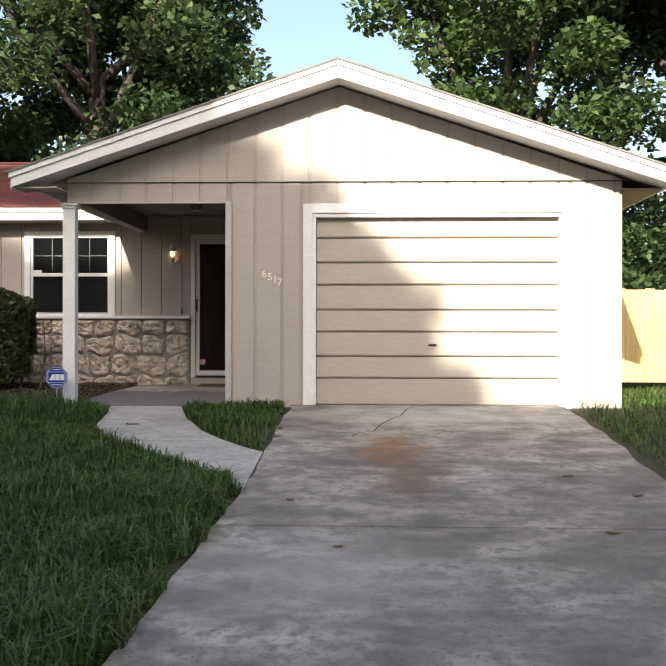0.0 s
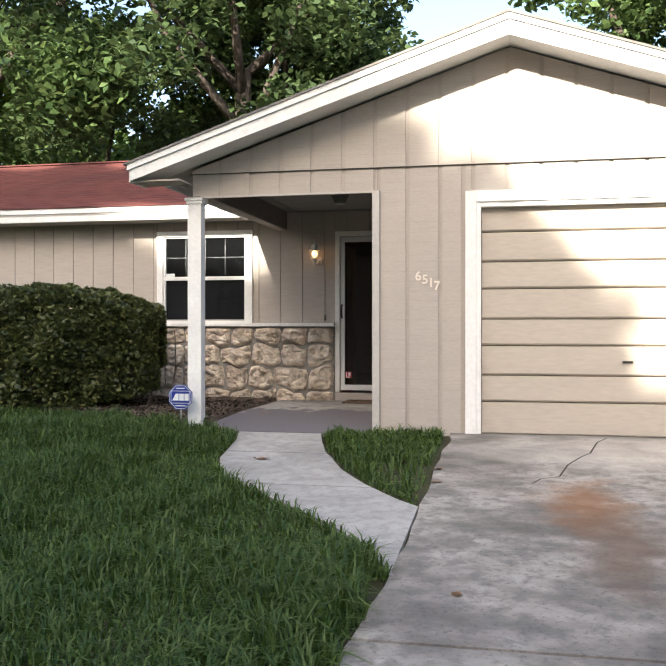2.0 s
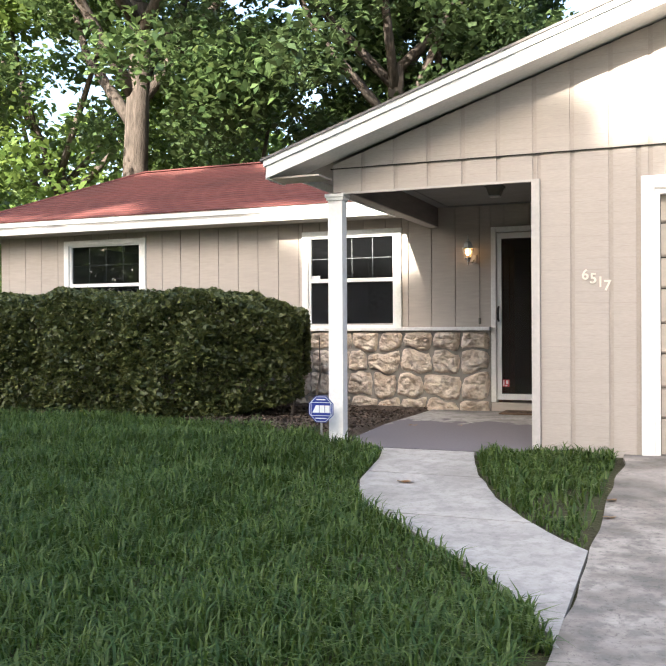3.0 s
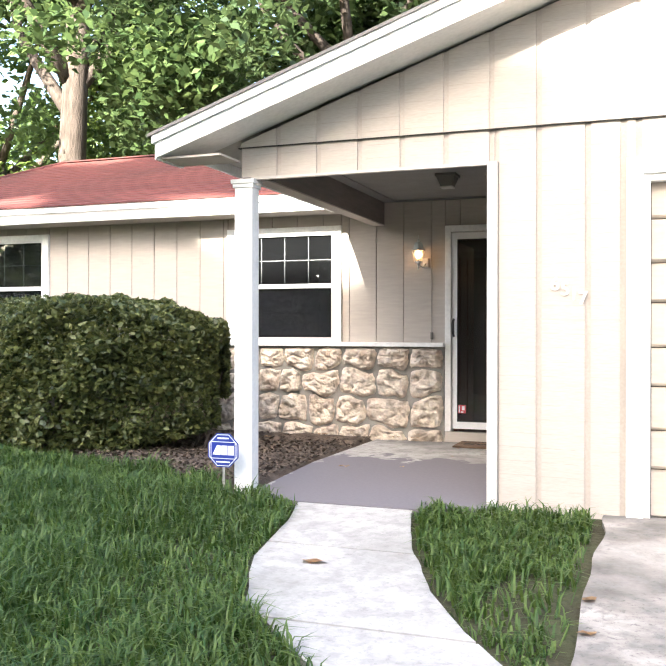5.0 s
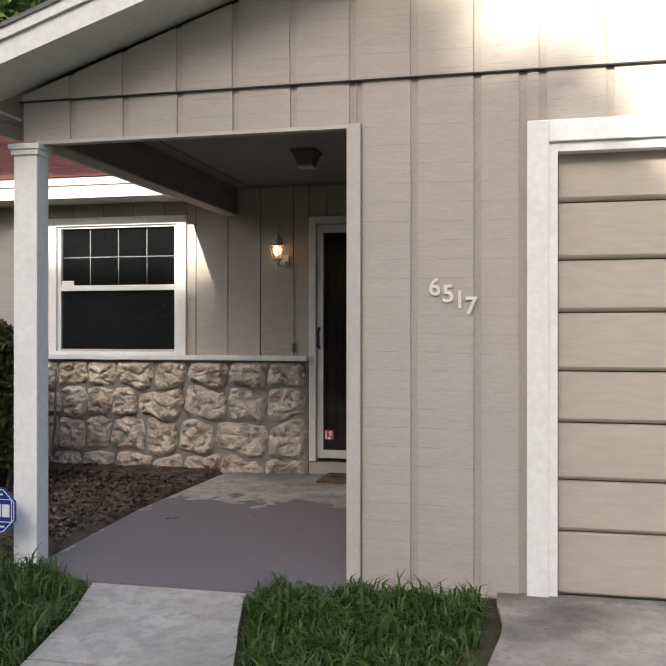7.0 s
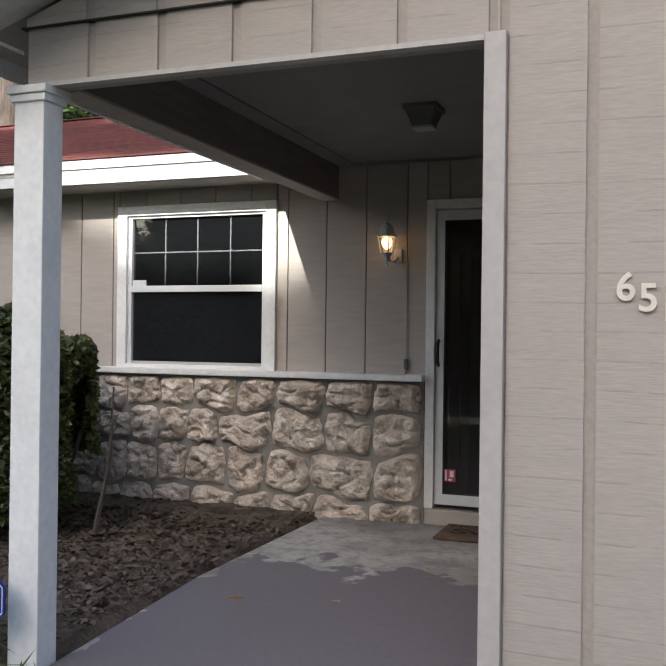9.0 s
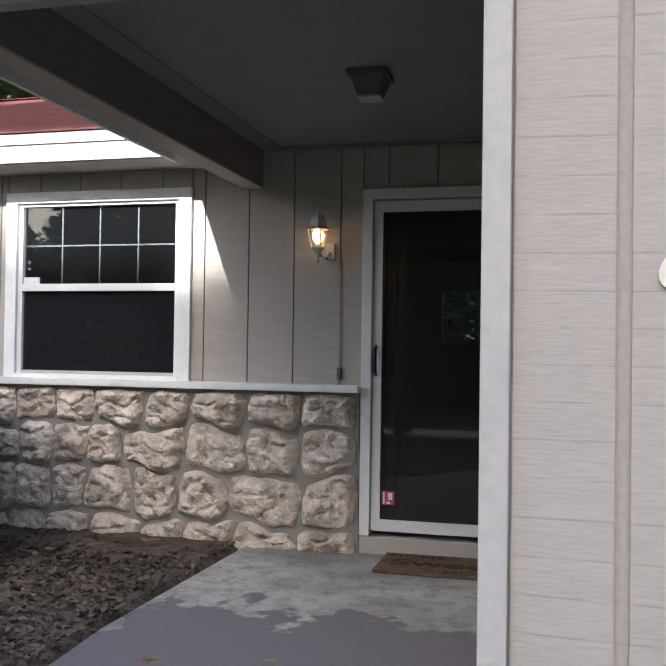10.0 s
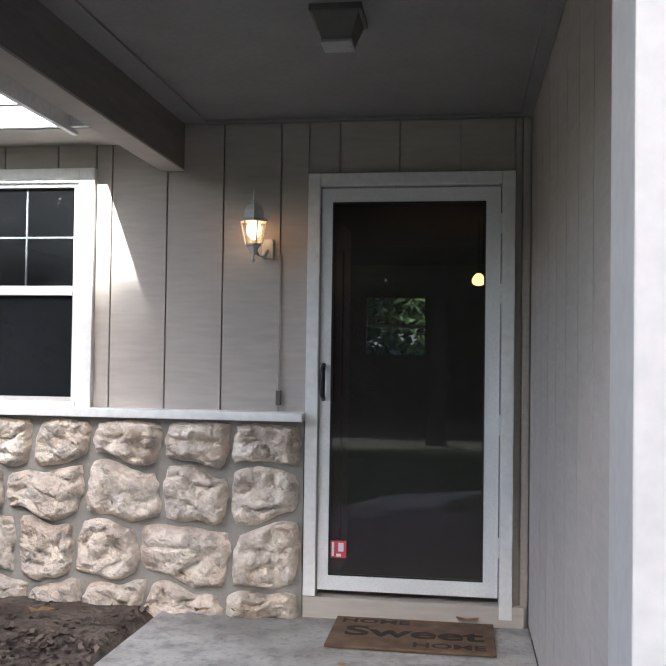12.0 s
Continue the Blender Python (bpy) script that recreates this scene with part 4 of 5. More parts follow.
# doormat
SURVEY = Matrix.Translation((0.03, -0.05, -0.0145))
mat = thing("doormat", (-1.59, 13.16, 0.512), "brown coir doormat printed home sweet home", "doormat")
part("coir", boxes((-1.97, -1.2, 12.95, 13.4, 0.513, 0.528), bevel=0.004), COIR, mat)
for text, size, x, y, bold in (("HOME", 0.095, -1.77, 13.305, 0.002), ("Sweet", 0.21, -1.58, 13.11, 0.005), ("HOME", 0.095, -1.41, 12.985, 0.002)):
    writing("lettering", text, size, 0.0006, Matrix.Translation((x, y, 0.5287)) @ Matrix.Diagonal((1.25, 0.95, 1, 1)), MATINK, mat, bold)

# ---- rooms behind the glass ----
SURVEY = WING
room = structure("room_wall_back", boxes((-9.6, -2.52, 20.0, 20.12, 0.4, 3.1), (-1.79, 3.2, 20.0, 20.12, 0.4, 3.1), (-2.52, -1.79, 20.0, 20.12, 0.4, 1.9), (-2.52, -1.79, 20.0, 20.12, 2.61, 3.1)), INSIDE, "dark back wall of the hall with a small window", "wall")
part("meeting_rail", boxes((-2.52, -1.79, 20.03, 20.07, 2.24, 2.275)), TRIM, room)
structure("room_floor", boxes((-9.6, 3.2, 13.52, 20.0, 0.55, 0.6)), INSIDE, "dark floor inside", "floor")
structure("ceiling_room", boxes((-9.6, 3.2, 13.52, 20.12, 3.02, 3.1)), INSIDE, "dim ceiling inside", "ceiling")
structure("room_wall_right", boxes((-0.6, -0.5, 13.52, 20.0, 0.6, 3.02)), INSIDE, "dark inner wall beside the hall", "wall")
structure("room_wall_left", boxes((-3.0, -2.9, 13.52, 17.5, 0.6, 3.02)), INSIDE, "dark inner wall between rooms", "wall")
structure("room_wall_mid", boxes((-6.2, -6.1, 13.52, 20, 0.6, 3.02)), INSIDE, "dark inner wall between rooms", "wall")
inner = thing("door_2", (-2.02, 13.6, 0.62), "reddish wooden front door standing open inside", "door", kind="structure")
part("leaf", boxes((-2.07, -2.03, 13.55, 14.42, 0.62, 2.66), bevel=0.004), REDWOOD, inner)
for z0, z1 in ((0.8, 1.5), (1.65, 2.5)):
    for y0, y1 in ((13.66, 13.94), (14.04, 14.32)):
        part("panel", boxes((-2.03, -2.02, y0, y1, z0, z1), bevel=0.004), REDWOOD, inner)


def pendant(x, y, z, r):
    p = thing("pendant_lamp", (x, y, 3.02), "round glowing pendant lamp inside the house", "lamp", "inside lamps")
    bm = bmesh.new()
    lathe(bm, [(0.004, 3.02), (0.004, z + r)], x, y, 6)
    part("stem", bm, BLACK, p)
    bm = bmesh.new()
    lathe(bm, [(0.02, z + r), (r * 0.8, z + r * 0.5), (r, z), (r * 0.8, z - r * 0.5), (0.02, z - r * 0.7)], x, y, 14)
    part("shade", bm, GLOBE, p, "warm glowing shade", True)


pendant(-1.2, 16.5, 2.53, 0.06)
pendant(-3.75, 15.2, 2.66, 0.11)

# ---- yard sign ----
SURVEY = Matrix.Identity(4)
sign = thing("yard_sign", (-2.995, 10.045, 0.43), "blue octagonal security yard sign with white border on a stake", "sign")
SX, SY, SZ, SR = -2.995, 10.045, 0.774, 0.133
octo = [(SX + SR * math.cos(radians(22.5 + 45 * k)), SZ + SR * math.sin(radians(22.5 + 45 * k))) for k in range(8)]
part("plate", prism(octo, SY, SY + 0.006), BLUE, sign)
bm = bmesh.new()
for k in range(8):
    a0, a1 = radians(22.5 + 45 * k), radians(67.5 + 45 * k)
    v = [bm.verts.new((SX + r * math.cos(a), SY - 0.0015, SZ + r * math.sin(a))) for r, a in ((0.124, a0), (0.119, a0), (0.119, a1), (0.124, a1))]
    bm.faces.new(v)
part("border", bm, SIGNWHITE, sign)
part("frame_line", boxes((SX - 0.1, SX + 0.1, SY - 0.002, SY, SZ + 0.058, SZ + 0.062), (SX - 0.1, SX + 0.1, SY - 0.002, SY, SZ - 0.062, SZ - 0.058), (SX - 0.1, SX - 0.096, SY - 0.002, SY, SZ - 0.058, SZ + 0.058), (SX + 0.096, SX + 0.1, SY - 0.002, SY, SZ - 0.058, SZ + 0.058)), SIGNWHITE, sign)
emblem = part("emblem", prism([(SX - 0.085, SZ - 0.034), (SX - 0.05, SZ + 0.034), (SX - 0.02, SZ + 0.034), (SX - 0.02, SZ - 0.034)], SY - 0.002, SY), SIGNWHITE, sign, "plain white emblem blocks")
part("emblem_block", boxes((SX - 0.013, SX + 0.035, SY - 0.002, SY, SZ - 0.034, SZ + 0.034)), SIGNWHITE, emblem)
part("emblem_block", boxes((SX + 0.042, SX + 0.086, SY - 0.002, SY, SZ - 0.034, SZ + 0.034)), SIGNWHITE, emblem)
part("text_bar", boxes((SX - 0.045, SX + 0.045, SY - 0.002, SY, SZ + 0.082, SZ + 0.092)), SIGNWHITE, sign)
part("text_bar", boxes((SX - 0.055, SX + 0.055, SY - 0.002, SY, SZ - 0.09, SZ - 0.081)), SIGNWHITE, sign)
part("stake", boxes((SX - 0.009, SX + 0.009, SY + 0.007, SY + 0.014, 0.38, SZ + 0.05)), STEEL, sign)

# ---- fence ----
fence = thing("fence", (6, 13.5, 0.5), "new yellow pine board privacy fence beside the garage", "fence")
k = 0
x = 3.36
while x < 9.5:
    part("board", boxes((x, x + 0.138, 13.5, 13.518, 0.55, 1.93 + 0.012 * math.sin(k * 2.3))), FENCEWOOD, fence)
    x += 0.142
    k += 1
for z in (0.8, 1.6):
    part("rail", boxes((3.35, 9.5, 13.52, 13.56, z, z + 0.09)), FENCEWOOD, fence)

# ---- planting ----
rng = np.random.default_rng(7)


def leaf_cloud(centres, radii, counts, size, flat=0.6, shell=0.35):
    """Four-cornered leaves on the outer part of many overlapping clumps."""
    pos = []
    for c, r, k in zip(centres, radii, counts):
        d = rng.normal(size=(k, 3))
        d /= np.linalg.norm(d, axis=1)[:, None]
        d[:, 2] *= flat + 0.2
        rad = r * (1 - shell * rng.random(k) ** 1.5)
        pos.append(np.asarray(c)[None, :] + d * rad[:, None])
    pos = np.concatenate(pos)
    return leaf_verts(pos, size)


def leaf_verts(pos, size, up=0.6):
    n = len(pos)
    nor = rng.normal(size=(n, 3))
    nor[:, 2] = np.abs(nor[:, 2]) + up
    nor /= np.linalg.norm(nor, axis=1)[:, None]
    t = np.cross(nor, rng.normal(size=(n, 3)))
    t /= np.linalg.norm(t, axis=1)[:, None]
    b = np.cross(nor, t)
    s = (size * (0.6 + 0.8 * rng.random(n)))[:, None]
    v = np.empty((n, 4, 3))
    v[:, 0] = pos - t * s * 0.5
    v[:, 1] = pos + b * s * 0.32 + nor * s * 0.06
    v[:, 2] = pos + t * s * 0.5 - nor * s * 0.12
    v[:, 3] = pos - b * s * 0.32 + nor * s * 0.06
    return v.reshape(-1, 3)


def tree(name, x, y, top, crown, spread, leaves, size, material, label, group, lean=0.0, clumps=60, fork=0.5, radius=0.28, bare=0.0):
    """A tapered, forking trunk with limbs, and a crown of clumps hung round the limb ends."""
    g = 0.5 if y > 10 else height(float(y))
    t = thing(name, (x, y, g), label, "tree", group)
    bm = bmesh.new()
    h = (top - g) * fork
    pts = [(x + lean * f * f + 0.12 * math.sin(3 * f + x), y + 0.1 * math.sin(4 * f), g - 0.1 + (h + 0.1) * f) for f in (0, 0.08, 0.25, 0.5, 0.75, 1)]
    tube(bm, pts, [radius * k for k in (1.5, 1.15, 1.0, 0.9, 0.8, 0.7)], 12)
    part("trunk", bm, BARK, t, "", True)
    tip = Vector(pts[-1])
    centres, radii = [], []
    for k in range(7):
        a = 2 * math.pi * k / 7 + rng.random()
        reach = spread * (0.5 + 0.4 * rng.random())
        up = (top - tip.z) * (0.35 + 0.6 * rng.random())
        start = Vector(pts[3]).lerp(tip, 0.3 + 0.7 * rng.random())
        end = tip + Vector((reach * math.cos(a), reach * math.sin(a), up))
        midp = start.lerp(end, 0.5) + Vector((0, 0, -0.12 * reach))
        bm = bmesh.new()
        tube(bm, [start, start.lerp(midp, 0.5), midp, midp.lerp(end, 0.5) + Vector((0.15, 0.1, 0.1)), end], [radius * q for q in (0.5, 0.42, 0.32, 0.2, 0.06)], 7)
        part("limb", bm, BARK, t, "", True)
        for q in (0.45, 0.7, 1.0):
            centres.append(midp.lerp(end, q))
            radii.append(spread * (0.16 + 0.12 * rng.random()))
    low = top - crown
    while len(centres) < clumps:
        a, q, w = 2 * math.pi * rng.random(), math.sqrt(rng.random()), rng.random()
        bulge = math.sin(math.pi * min(0.97, 0.12 + 0.8 * w)) ** 0.6
        centres.append(Vector((tip.x + spread * q * bulge * math.cos(a), tip.y + spread * q * bulge * math.sin(a), low + crown * w)))
        radii.append(spread * (0.13 + 0.16 * rng.random()))
    if bare:  # the street side of the trunk is open below this height
        kept = [(c, r) for c, r in zip(centres, radii) if c.z - r > bare or abs(c.x - tip.x) - r > 0.5 or c.y - r > tip.y + 0.4]
        centres, radii = [c for c, r in kept], [r for c, r in kept]
    weight = np.array(radii) ** 2
    counts = np.maximum(8, leaves * weight / weight.sum()).astype(int)
    me = quads("crown", leaf_cloud(centres, radii, counts, size, 0.5, 0.7), 4, [(0, 1, 2, 3)], material)
    under(new("crown", me), t)
    return t


WOODS = "trees behind the house"
tree("tree", -13.75, 22.5, 17, 11.5, 6.0, 42000, 0.22, LEAF, "tall broad oak with a scarred grey trunk behind the roof", WOODS, 0.35, 90, 0.58, 0.38, 9.4)
tree("tree", -7.2, 24.5, 16, 12.5, 5.2, 42000, 0.22, LEAF_DARK, "dense dark green broadleaf tree behind the red roof", WOODS, 0.2, 85, 0.5)
tree("tree", -5.9, 27.0, 13.0, 9.5, 3.6, 32000, 0.22, LEAF, "leafy green tree with a ragged crown behind the house", WOODS, 0.0, 65, 0.5)
tree("tree", 4.3, 25.5, 15.0, 12.0, 4.3, 52000, 0.22, LEAF, "bright green leafy tree behind the garage roof", WOODS, 0.2, 120, 0.42)
tree("tree", 9.2, 23.0, 15.0, 13.5, 5.2, 50000, 0.22, LEAF_DARK, "dense dark tree behind the board fence", WOODS, 0.0, 110, 0.5)
tree("tree", 14.5, 27.0, 14.0, 12, 5.0, 14000, 0.3, LEAF, "leafy tree beyond the fence", WOODS, 0.0, 55, 0.5)
tree("tree", -20.5, 28.0, 15.0, 14, 6.0, 22000, 0.3, LEAF_LIME, "sunlit lime green tree beyond the house end", WOODS, 0.0, 75, 0.45)
tree("tree", -15.5, 33.0, 12.0, 11.5, 5.5, 15000, 0.32, LEAF_LIME, "sunlit lime green tree in the distance", WOODS, 0.0, 55, 0.45)
tree("tree", -26.5, 20.0, 12.0, 11.5, 5.5, 12000, 0.34, LEAF_LIME, "light green tree at the side of the yard", WOODS, 0.0, 50, 0.45)
tree("tree", -1.5, 35.0, 8.2, 7.8, 5.0, 10000, 0.34, LEAF_DARK, "dark low tree far behind the house", WOODS, 0.0, 50, 0.4)

# street trees on the sun's side: they shade lawn, drive and the lower front
FAR = 26.0
tx, tz = SUN_DIR.x / SUN_DIR.y, SUN_DIR.z / SUN_DIR.y


def sunward(u, w, far):
    """The place from which a shadow falls at (u, w) on the front wall's plane."""
    return np.array((u - tx * far, FRONT - far, w - tz * far))


def shade_top(u):
    return float(np.interp(u, [-18, -6, -5.4, -4.9, -2.3, -1.5, -1.1, -0.7, -0.15, 0.1, 0.5, 1.05, 1.3, 1.7, 2.3, 9], [4.6, 4.6, 4.4, 3.98, 3.9, 3.7, 3.35, 3.25, 3.15, 2.75, 2.35, 1.8, 1.2, 0.5, 0.2, 0.15]))


for x0, x1 in ((-17, -10.5), (-10.5, -4.5), (-4.5, 0.9), (0.9, 5.2), (5.2, 10)):
    mid = (x0 + x1) / 2
    far0 = FAR + rng.uniform(-1, 1)
    base = sunward(mid, 0, far0)
    g = height(float(base[1]))
    t = thing("tree", (base[0], base[1], g), "tall shade tree across the street side of the yard", "tree", "street trees")
    bm = bmesh.new()
    tube(bm, [(base[0] + 0.1 * math.sin(f * 5), base[1], g + (13.0 - g) * f) for f in (0, 0.1, 0.4, 0.7, 1)], [0.42, 0.33, 0.28, 0.22, 0.1], 10)
    part("trunk", bm, BARK, t, "", True)
    centres, radii = [], []
    u = x0
    while u < x1:
        w = -9.0
        while w < shade_top(u) - 0.25:
            r = 0.75 if w < shade_top(u) - 1.4 else 0.45
            centres.append(sunward(u + rng.uniform(-0.2, 0.2), min(w, shade_top(u) - r * 0.75), far0 + rng.uniform(-1.5, 1.5)))
            radii.append(r)
            w += r * 0.9
        u += 0.42
    # thin upper twigs that dapple the roof
    for k in range(int((x1 - x0) * (20 if x1 < -4 else 0))):
        r = rng.uniform(0.3, 0.6)
        centres.append(sunward(rng.uniform(x0, min(x1, -4.4)), 4.8 + 0.8 * r + rng.triangular(0, 0.3, 2.6), far0 + rng.uniform(-1.5, 1.5)))
        radii.append(r)
    me = quads("crown", leaf_cloud(centres, radii, [110] * len(centres), 0.4, 0.8, 0.9), 4, [(0, 1, 2, 3)], LEAF_DARK)
    under(new("crown", me), t)

# woods all round, far off
def woods(label, material, x0, x1, y0, y1, tall, count, size):
    centres, radii = [], []
    for k in range(count):
        x, y = rng.uniform(x0, x1), rng.uniform(y0, y1)
        top = tall * (0.7 + 0.45 * noise.noise((x * 0.13, y * 0.13, 8)))
        centres.append((x, y, height(float(y)) + top * rng.random()))
        radii.append(rng.uniform(1.2, 2.2))
    me = quads("woods", leaf_cloud(centres, radii, [70] * count, size, 0.8, 0.8), 4, [(0, 1, 2, 3)], material)
    tagged(new("woods", me), label, "woods", "", "stuff")


woods("dark tree line across the street", LEAF_DARK, -60, 60, -66, -46, 18, 3200, 0.9)
woods("dark tree line beyond the neighbouring yard", LEAF_DARK, 26, 40, -46, 40, 15, 500, 0.9)
woods("green tree line beyond the far yard", LEAF, -60, -40, -46, 30, 15, 500, 0.9)
woods("sunlit green trees far behind the house", LEAF_LIME, -60, -12, 40, 52, 13, 340, 0.7)
woods("dark green trees far behind the house", LEAF_DARK, -12, 45, 40, 52, 9, 300, 0.7)

# hedge
hedge = thing("hedge", (-7, 12.0, 0.5), "clipped dark green hedge with bronze new tips along the wall", "hedge")
n = 100000
u = rng.random(n)
hx = -10.6 + 6.55 * u
ang = np.pi * (rng.random(n) * 1.5 - 0.38)
endf = np.clip((-4.05 - hx) / 1.0, 0.02, 1) ** 0.5
wob = np.array([noise.noise((x * 1.7, a * 1.5, 0)) + 0.5 * noise.noise((x * 5, a * 4, 4)) for x, a in zip(hx, ang)])
rad = 1 - 0.3 * rng.random(n) ** 2.0 + 0.2 * wob
ca, sa = np.cos(ang), np.sin(ang)
sq = np.maximum(np.abs(ca), np.abs(sa)) ** 0.72
hy = 12.1 - 0.95 * endf * ca / sq * rad
hz = 1.2 + (0.76 * (0.55 + 0.45 * endf)) * sa / sq * rad
keep = (hz > 0.5) & (hy < 13.25)
pos = np.stack([hx, hy, hz], 1)[keep]
me = quads("foliage", leaf_verts(pos, 0.064, 0.4), 4, [(0, 1, 2, 3)], HEDGE)
under(new("foliage", me), hedge)
for k in range(34):
    x = -10.3 + 6.4 * (k + rng.random()) / 34
    bm = bmesh.new()
    a = Vector((x, 12.0 + rng.uniform(-0.2, 0.2), 0.45))
    b = a + Vector((rng.uniform(-0.35, 0.35), rng.uniform(-0.6, 0.3), rng.uniform(0.7, 1.1)))
    tube(bm, [a, a.lerp(b, 0.5) + Vector((0.05, 0, 0.03)), b], [0.018, 0.013, 0.005], 5)
    part("stem", bm, BARK, hedge)

# grass
def blades(n, sampler, tall):
    p = sampler(n)
    n = len(p)
    h = tall * (0.35 + 0.85 * rng.random(n) ** 1.4) * np.maximum(0.45, 0.85 + 0.8 * np.array([noise.noise((x * 1.1, y * 1.1, 6)) + 0.6 * noise.noise((x * 4.5, y * 4.5, 2)) for x, y in p]))
    a = 2 * np.pi * rng.random(n)
    lean = 0.3 + 1.0 * rng.random(n)
    d = np.stack([np.cos(a), np.sin(a)], 1)
    s = np.stack([-d[:, 1], d[:, 0]], 1)
    w = (0.0035 + 0.005 * rng.random(n))[:, None]
    z = height(p[:, 1]) - 0.02
    v = np.empty((n, 5, 3))
    mid = p + d * (h * lean * 0.3)[:, None]
    tip = p + d * (h * lean)[:, None]
    v[:, 0, :2], v[:, 1, :2] = p - s * w, p + s * w
    v[:, 2, :2], v[:, 3, :2] = mid + s * w * 0.8, mid - s * w * 0.8
    v[:, 4, :2] = tip
    v[:, 0, 2] = v[:, 1, 2] = z
    v[:, 2, 2] = v[:, 3, 2] = z + h * 0.6
    v[:, 4, 2] = z + h * (1.05 - 0.45 * lean)
    return v.reshape(-1, 3)


LX = np.array([p[0] for p in sorted(WALK_L, key=lambda p: p[1])])
LY = np.array([p[1] for p in sorted(WALK_L, key=lambda p: p[1])])
RX = np.array([p[0] for p in sorted(WALK_R, key=lambda p: p[1])])
BX, BY = np.array([p[0] for p in bed_edge]), np.array([p[1] for p in bed_edge])


def lawn(n, x0=-9.0, y0=1.2):
    p = np.stack([rng.uniform(x0, -0.2, n), rng.uniform(y0, 11.5, n)], 1)
    edge = np.where(p[:, 1] < 6.2, -0.375 - flare(p[:, 1]) + 0.09 * np.sin(p[:, 1] * 7) * np.sin(p[:, 1] * 2.3), np.interp(p[:, 1], LY, LX) - 0.02)
    edge = np.where(p[:, 1] > 9.83, -2.3 - 2.0 * np.clip(p[:, 1] - 9.83, 0, 0.3), edge)
    ok = (p[:, 0] < edge) & (p[:, 1] < np.interp(p[:, 0], BX, BY) + 0.12 * np.sin(p[:, 0] * 9))
    ok &= ~((np.abs(p[:, 0] + 2.82) < 0.08) & (np.abs(p[:, 1] - 10.24) < 0.08))
    return p[ok]


def patch(n):
    p = np.stack([rng.uniform(-1.6, -0.32, n), rng.uniform(7.4, 10.14, n)], 1)
    rx = np.interp(p[:, 1], np.sort([q[1] for q in WALK_R]), RX)
    bare = (p[:, 0] + 0.6) ** 2 / 0.05 + (p[:, 1] - 8.5) ** 2 / 0.16 < 1
    fray = np.array([noise.noise((x * 6, y * 6, 4)) + 0.7 * noise.noise((x * 15, y * 15, 1)) for x, y in p])
    edge = np.minimum.reduce([p[:, 0] - rx - 0.02, -0.39 - p[:, 0], p[:, 1] - 7.6, 10.1 - p[:, 1]])
    thin = edge < 0.07 + 0.09 * fray
    ok = (edge > 0) & ~(bare & (rng.random(n) < 0.85)) & ~(thin & (rng.random(n) < 0.82))
    return p[ok]


def side(n):
    p = np.stack([rng.uniform(2.75, 8, n), rng.uniform(4.5, 13.4, n)], 1)
    return p[(p[:, 0] > 2.8) & ~((p[:, 0] < 3.4) & (p[:, 1] > 10))]


def street(n):
    p = np.stack([rng.uniform(-16, 12, n), rng.uniform(-9, 1.2, n)], 1)
    return p[(p[:, 0] < -0.4 - flare(p[:, 1])) | (p[:, 0] > 2.8)]


for label, sampler, count, tall in (("lush unmown green lawn grass", lawn, 260000, 0.175), ("small tuft of grass between walk and driveway", patch, 16000, 0.13), ("sunlit grass beside the garage", side, 26000, 0.13), ("lawn grass towards the street", street, 60000, 0.14)):
    me = quads("grass", blades(count, sampler, tall), 5, [(0, 1, 2, 3), (3, 2, 4)], GRASS)
    tagged(new("grass", me), label, "grass", "", "stuff")

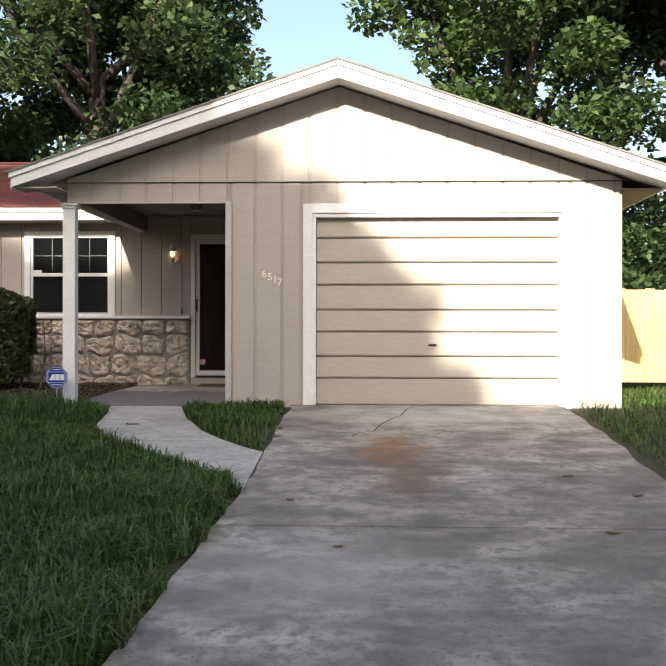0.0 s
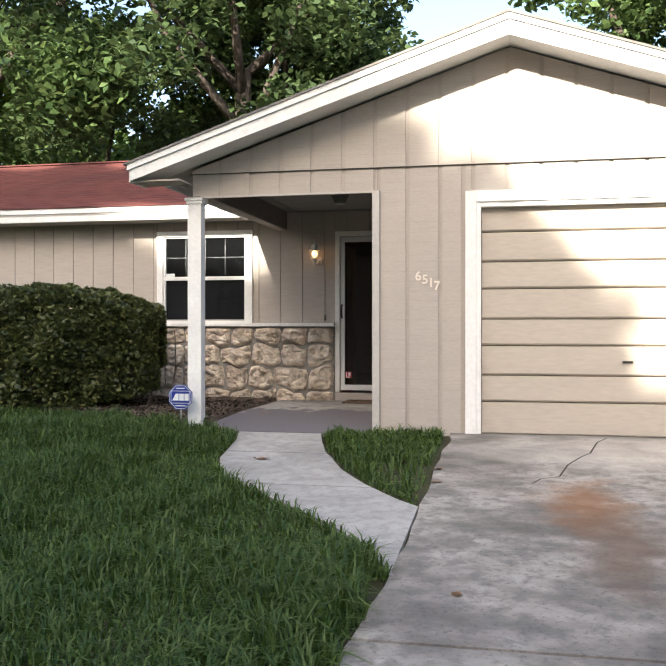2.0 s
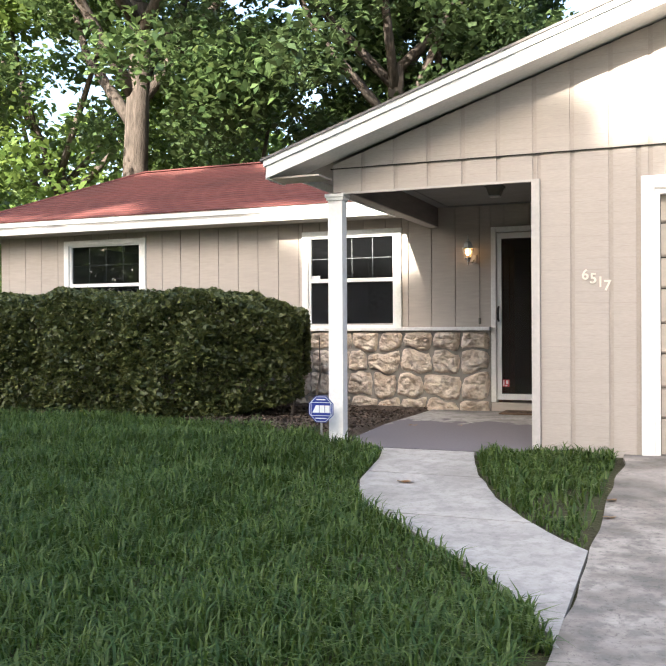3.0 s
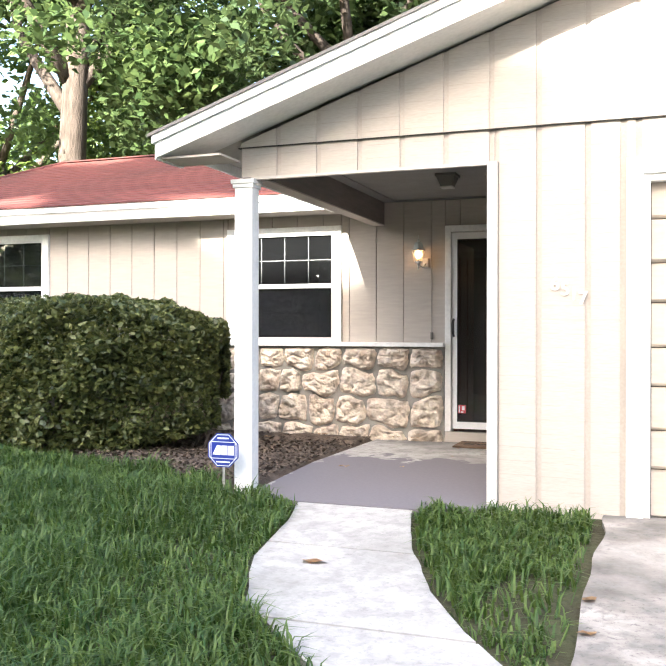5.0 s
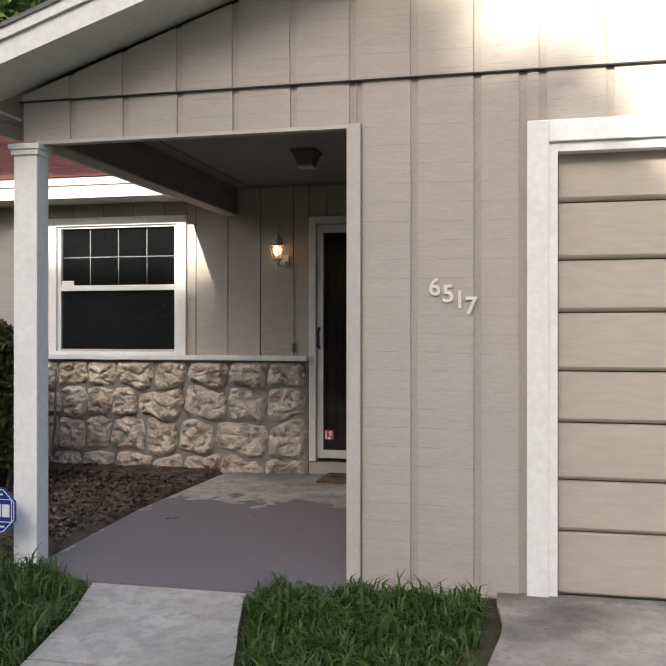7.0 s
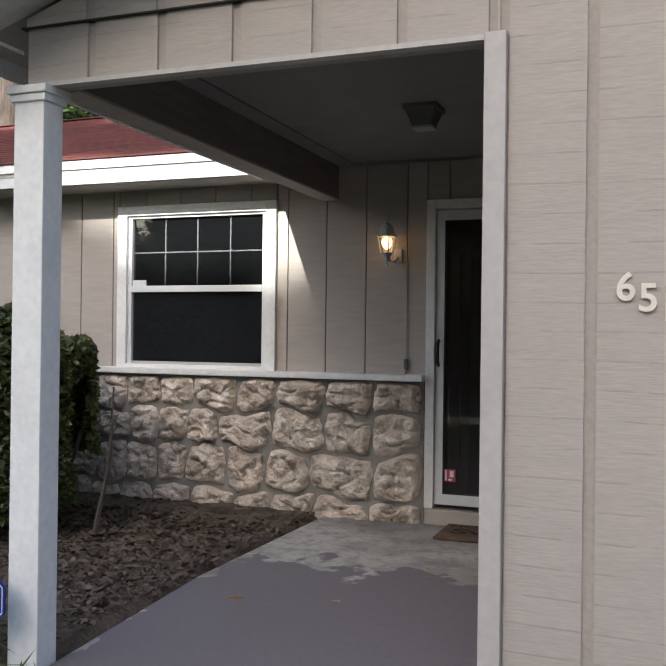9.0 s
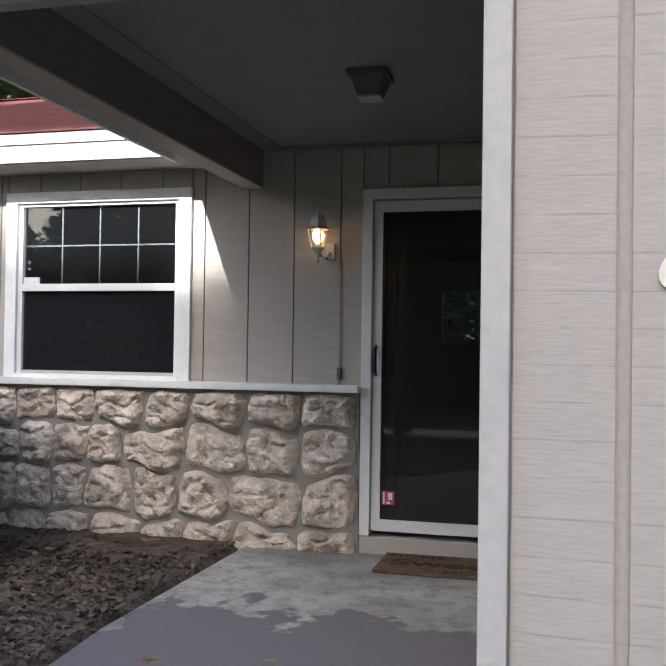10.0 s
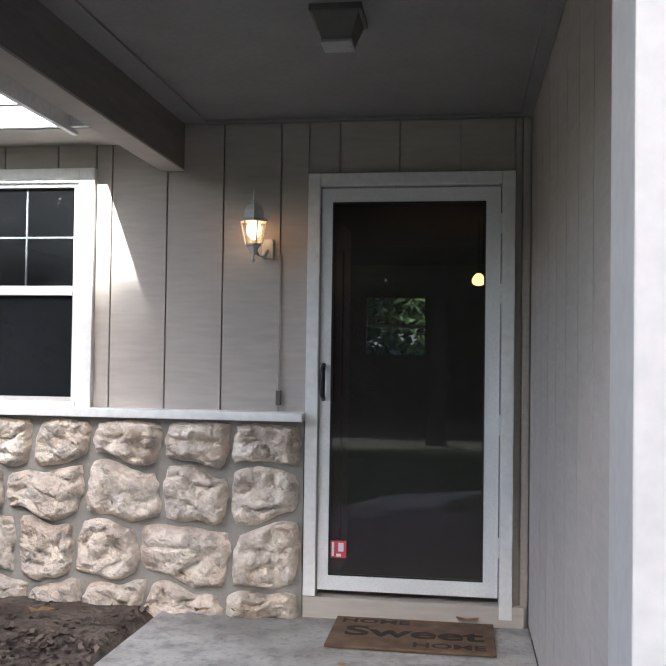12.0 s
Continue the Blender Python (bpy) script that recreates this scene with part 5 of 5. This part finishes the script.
# mulch chips and fallen leaves
n = 14000
cx = rng.uniform(-7.5, -2.9, n)
cy = rng.uniform(10.2, 13.3, n)
ok = cy > np.interp(cx, BX, BY) - 0.05
pos = np.stack([cx, cy, 0.5 + 0.03 * rng.random(n)], 1)[ok]
me = quads("mulch_chips", leaf_verts(pos, 0.042, 1.6), 4, [(0, 1, 2, 3)], CHIP)
tagged(new("mulch_chips", me), "loose bark chips and dead leaves on the bed", "mulch", "", "stuff")


def fallen(x, y, size, turn, z=None):
    z = height(y) + 0.006 if z is None else z
    bm = bmesh.new()
    ring = []
    for k in range(10):
        a = 2 * math.pi * k / 10
        r = size * (0.5 + 0.14 * math.cos(2 * a) + 0.1 * math.sin(5 * a + x * 9))
        ring.append(bm.verts.new((x + r * math.cos(a + turn), y + 0.7 * r * math.sin(a + turn), z + 0.25 * r * abs(math.sin(a * 1.5 + y)))))
    c = bm.verts.new((x, y, z + 0.004))
    for k in range(10):
        bm.faces.new((ring[k], ring[(k + 1) % 10], c))
    bmesh.ops.solidify(bm, geom=bm.faces[:], thickness=0.0015)
    ob = part("fallen_leaf", bm, DRYLEAF)
    return tagged(ob, "curled dry brown leaf lying on the ground", "leaf", "fallen leaves")


for x, y, s, a in ((1.95, 5.35, 0.09, 0.3), (2.25, 5.3, 0.06, 1.2), (0.0, 6.02, 0.07, 2.0), (2.35, 6.2, 0.08, 0.6), (-1.78, 8.75, 0.12, 0.2), (0.35, 5.05, 0.06, 0.5), (2.0, 6.75, 0.07, 0.1), (-0.32, 8.6, 0.08, 1.4), (-0.3, 8.2, 0.07, 0.4), (2.3, 9.8, 0.06, 0.0), (1.8, 9.92, 0.08, 0.4)):
    fallen(x, y, s, a)
for x, y, s, a in ((-2.45, 11.15, 0.08, 0.4), (-1.82, 12.6, 0.05, 1.0), (-1.3, 13.34, 0.09, 0.2), (-2.42, 13.28, 0.08, 0.0), (-2.62, 13.26, 0.07, 0.5), (-1.75, 12.05, 0.04, 0.5), (-2.0, 11.3, 0.04, 0.9), (-3.35, 13.0, 0.1, 0.5), (-3.8, 12.6, 0.09, 1.5)):
    fallen(x, y, s, a, 0.53 if x > -2.9 else 0.56)
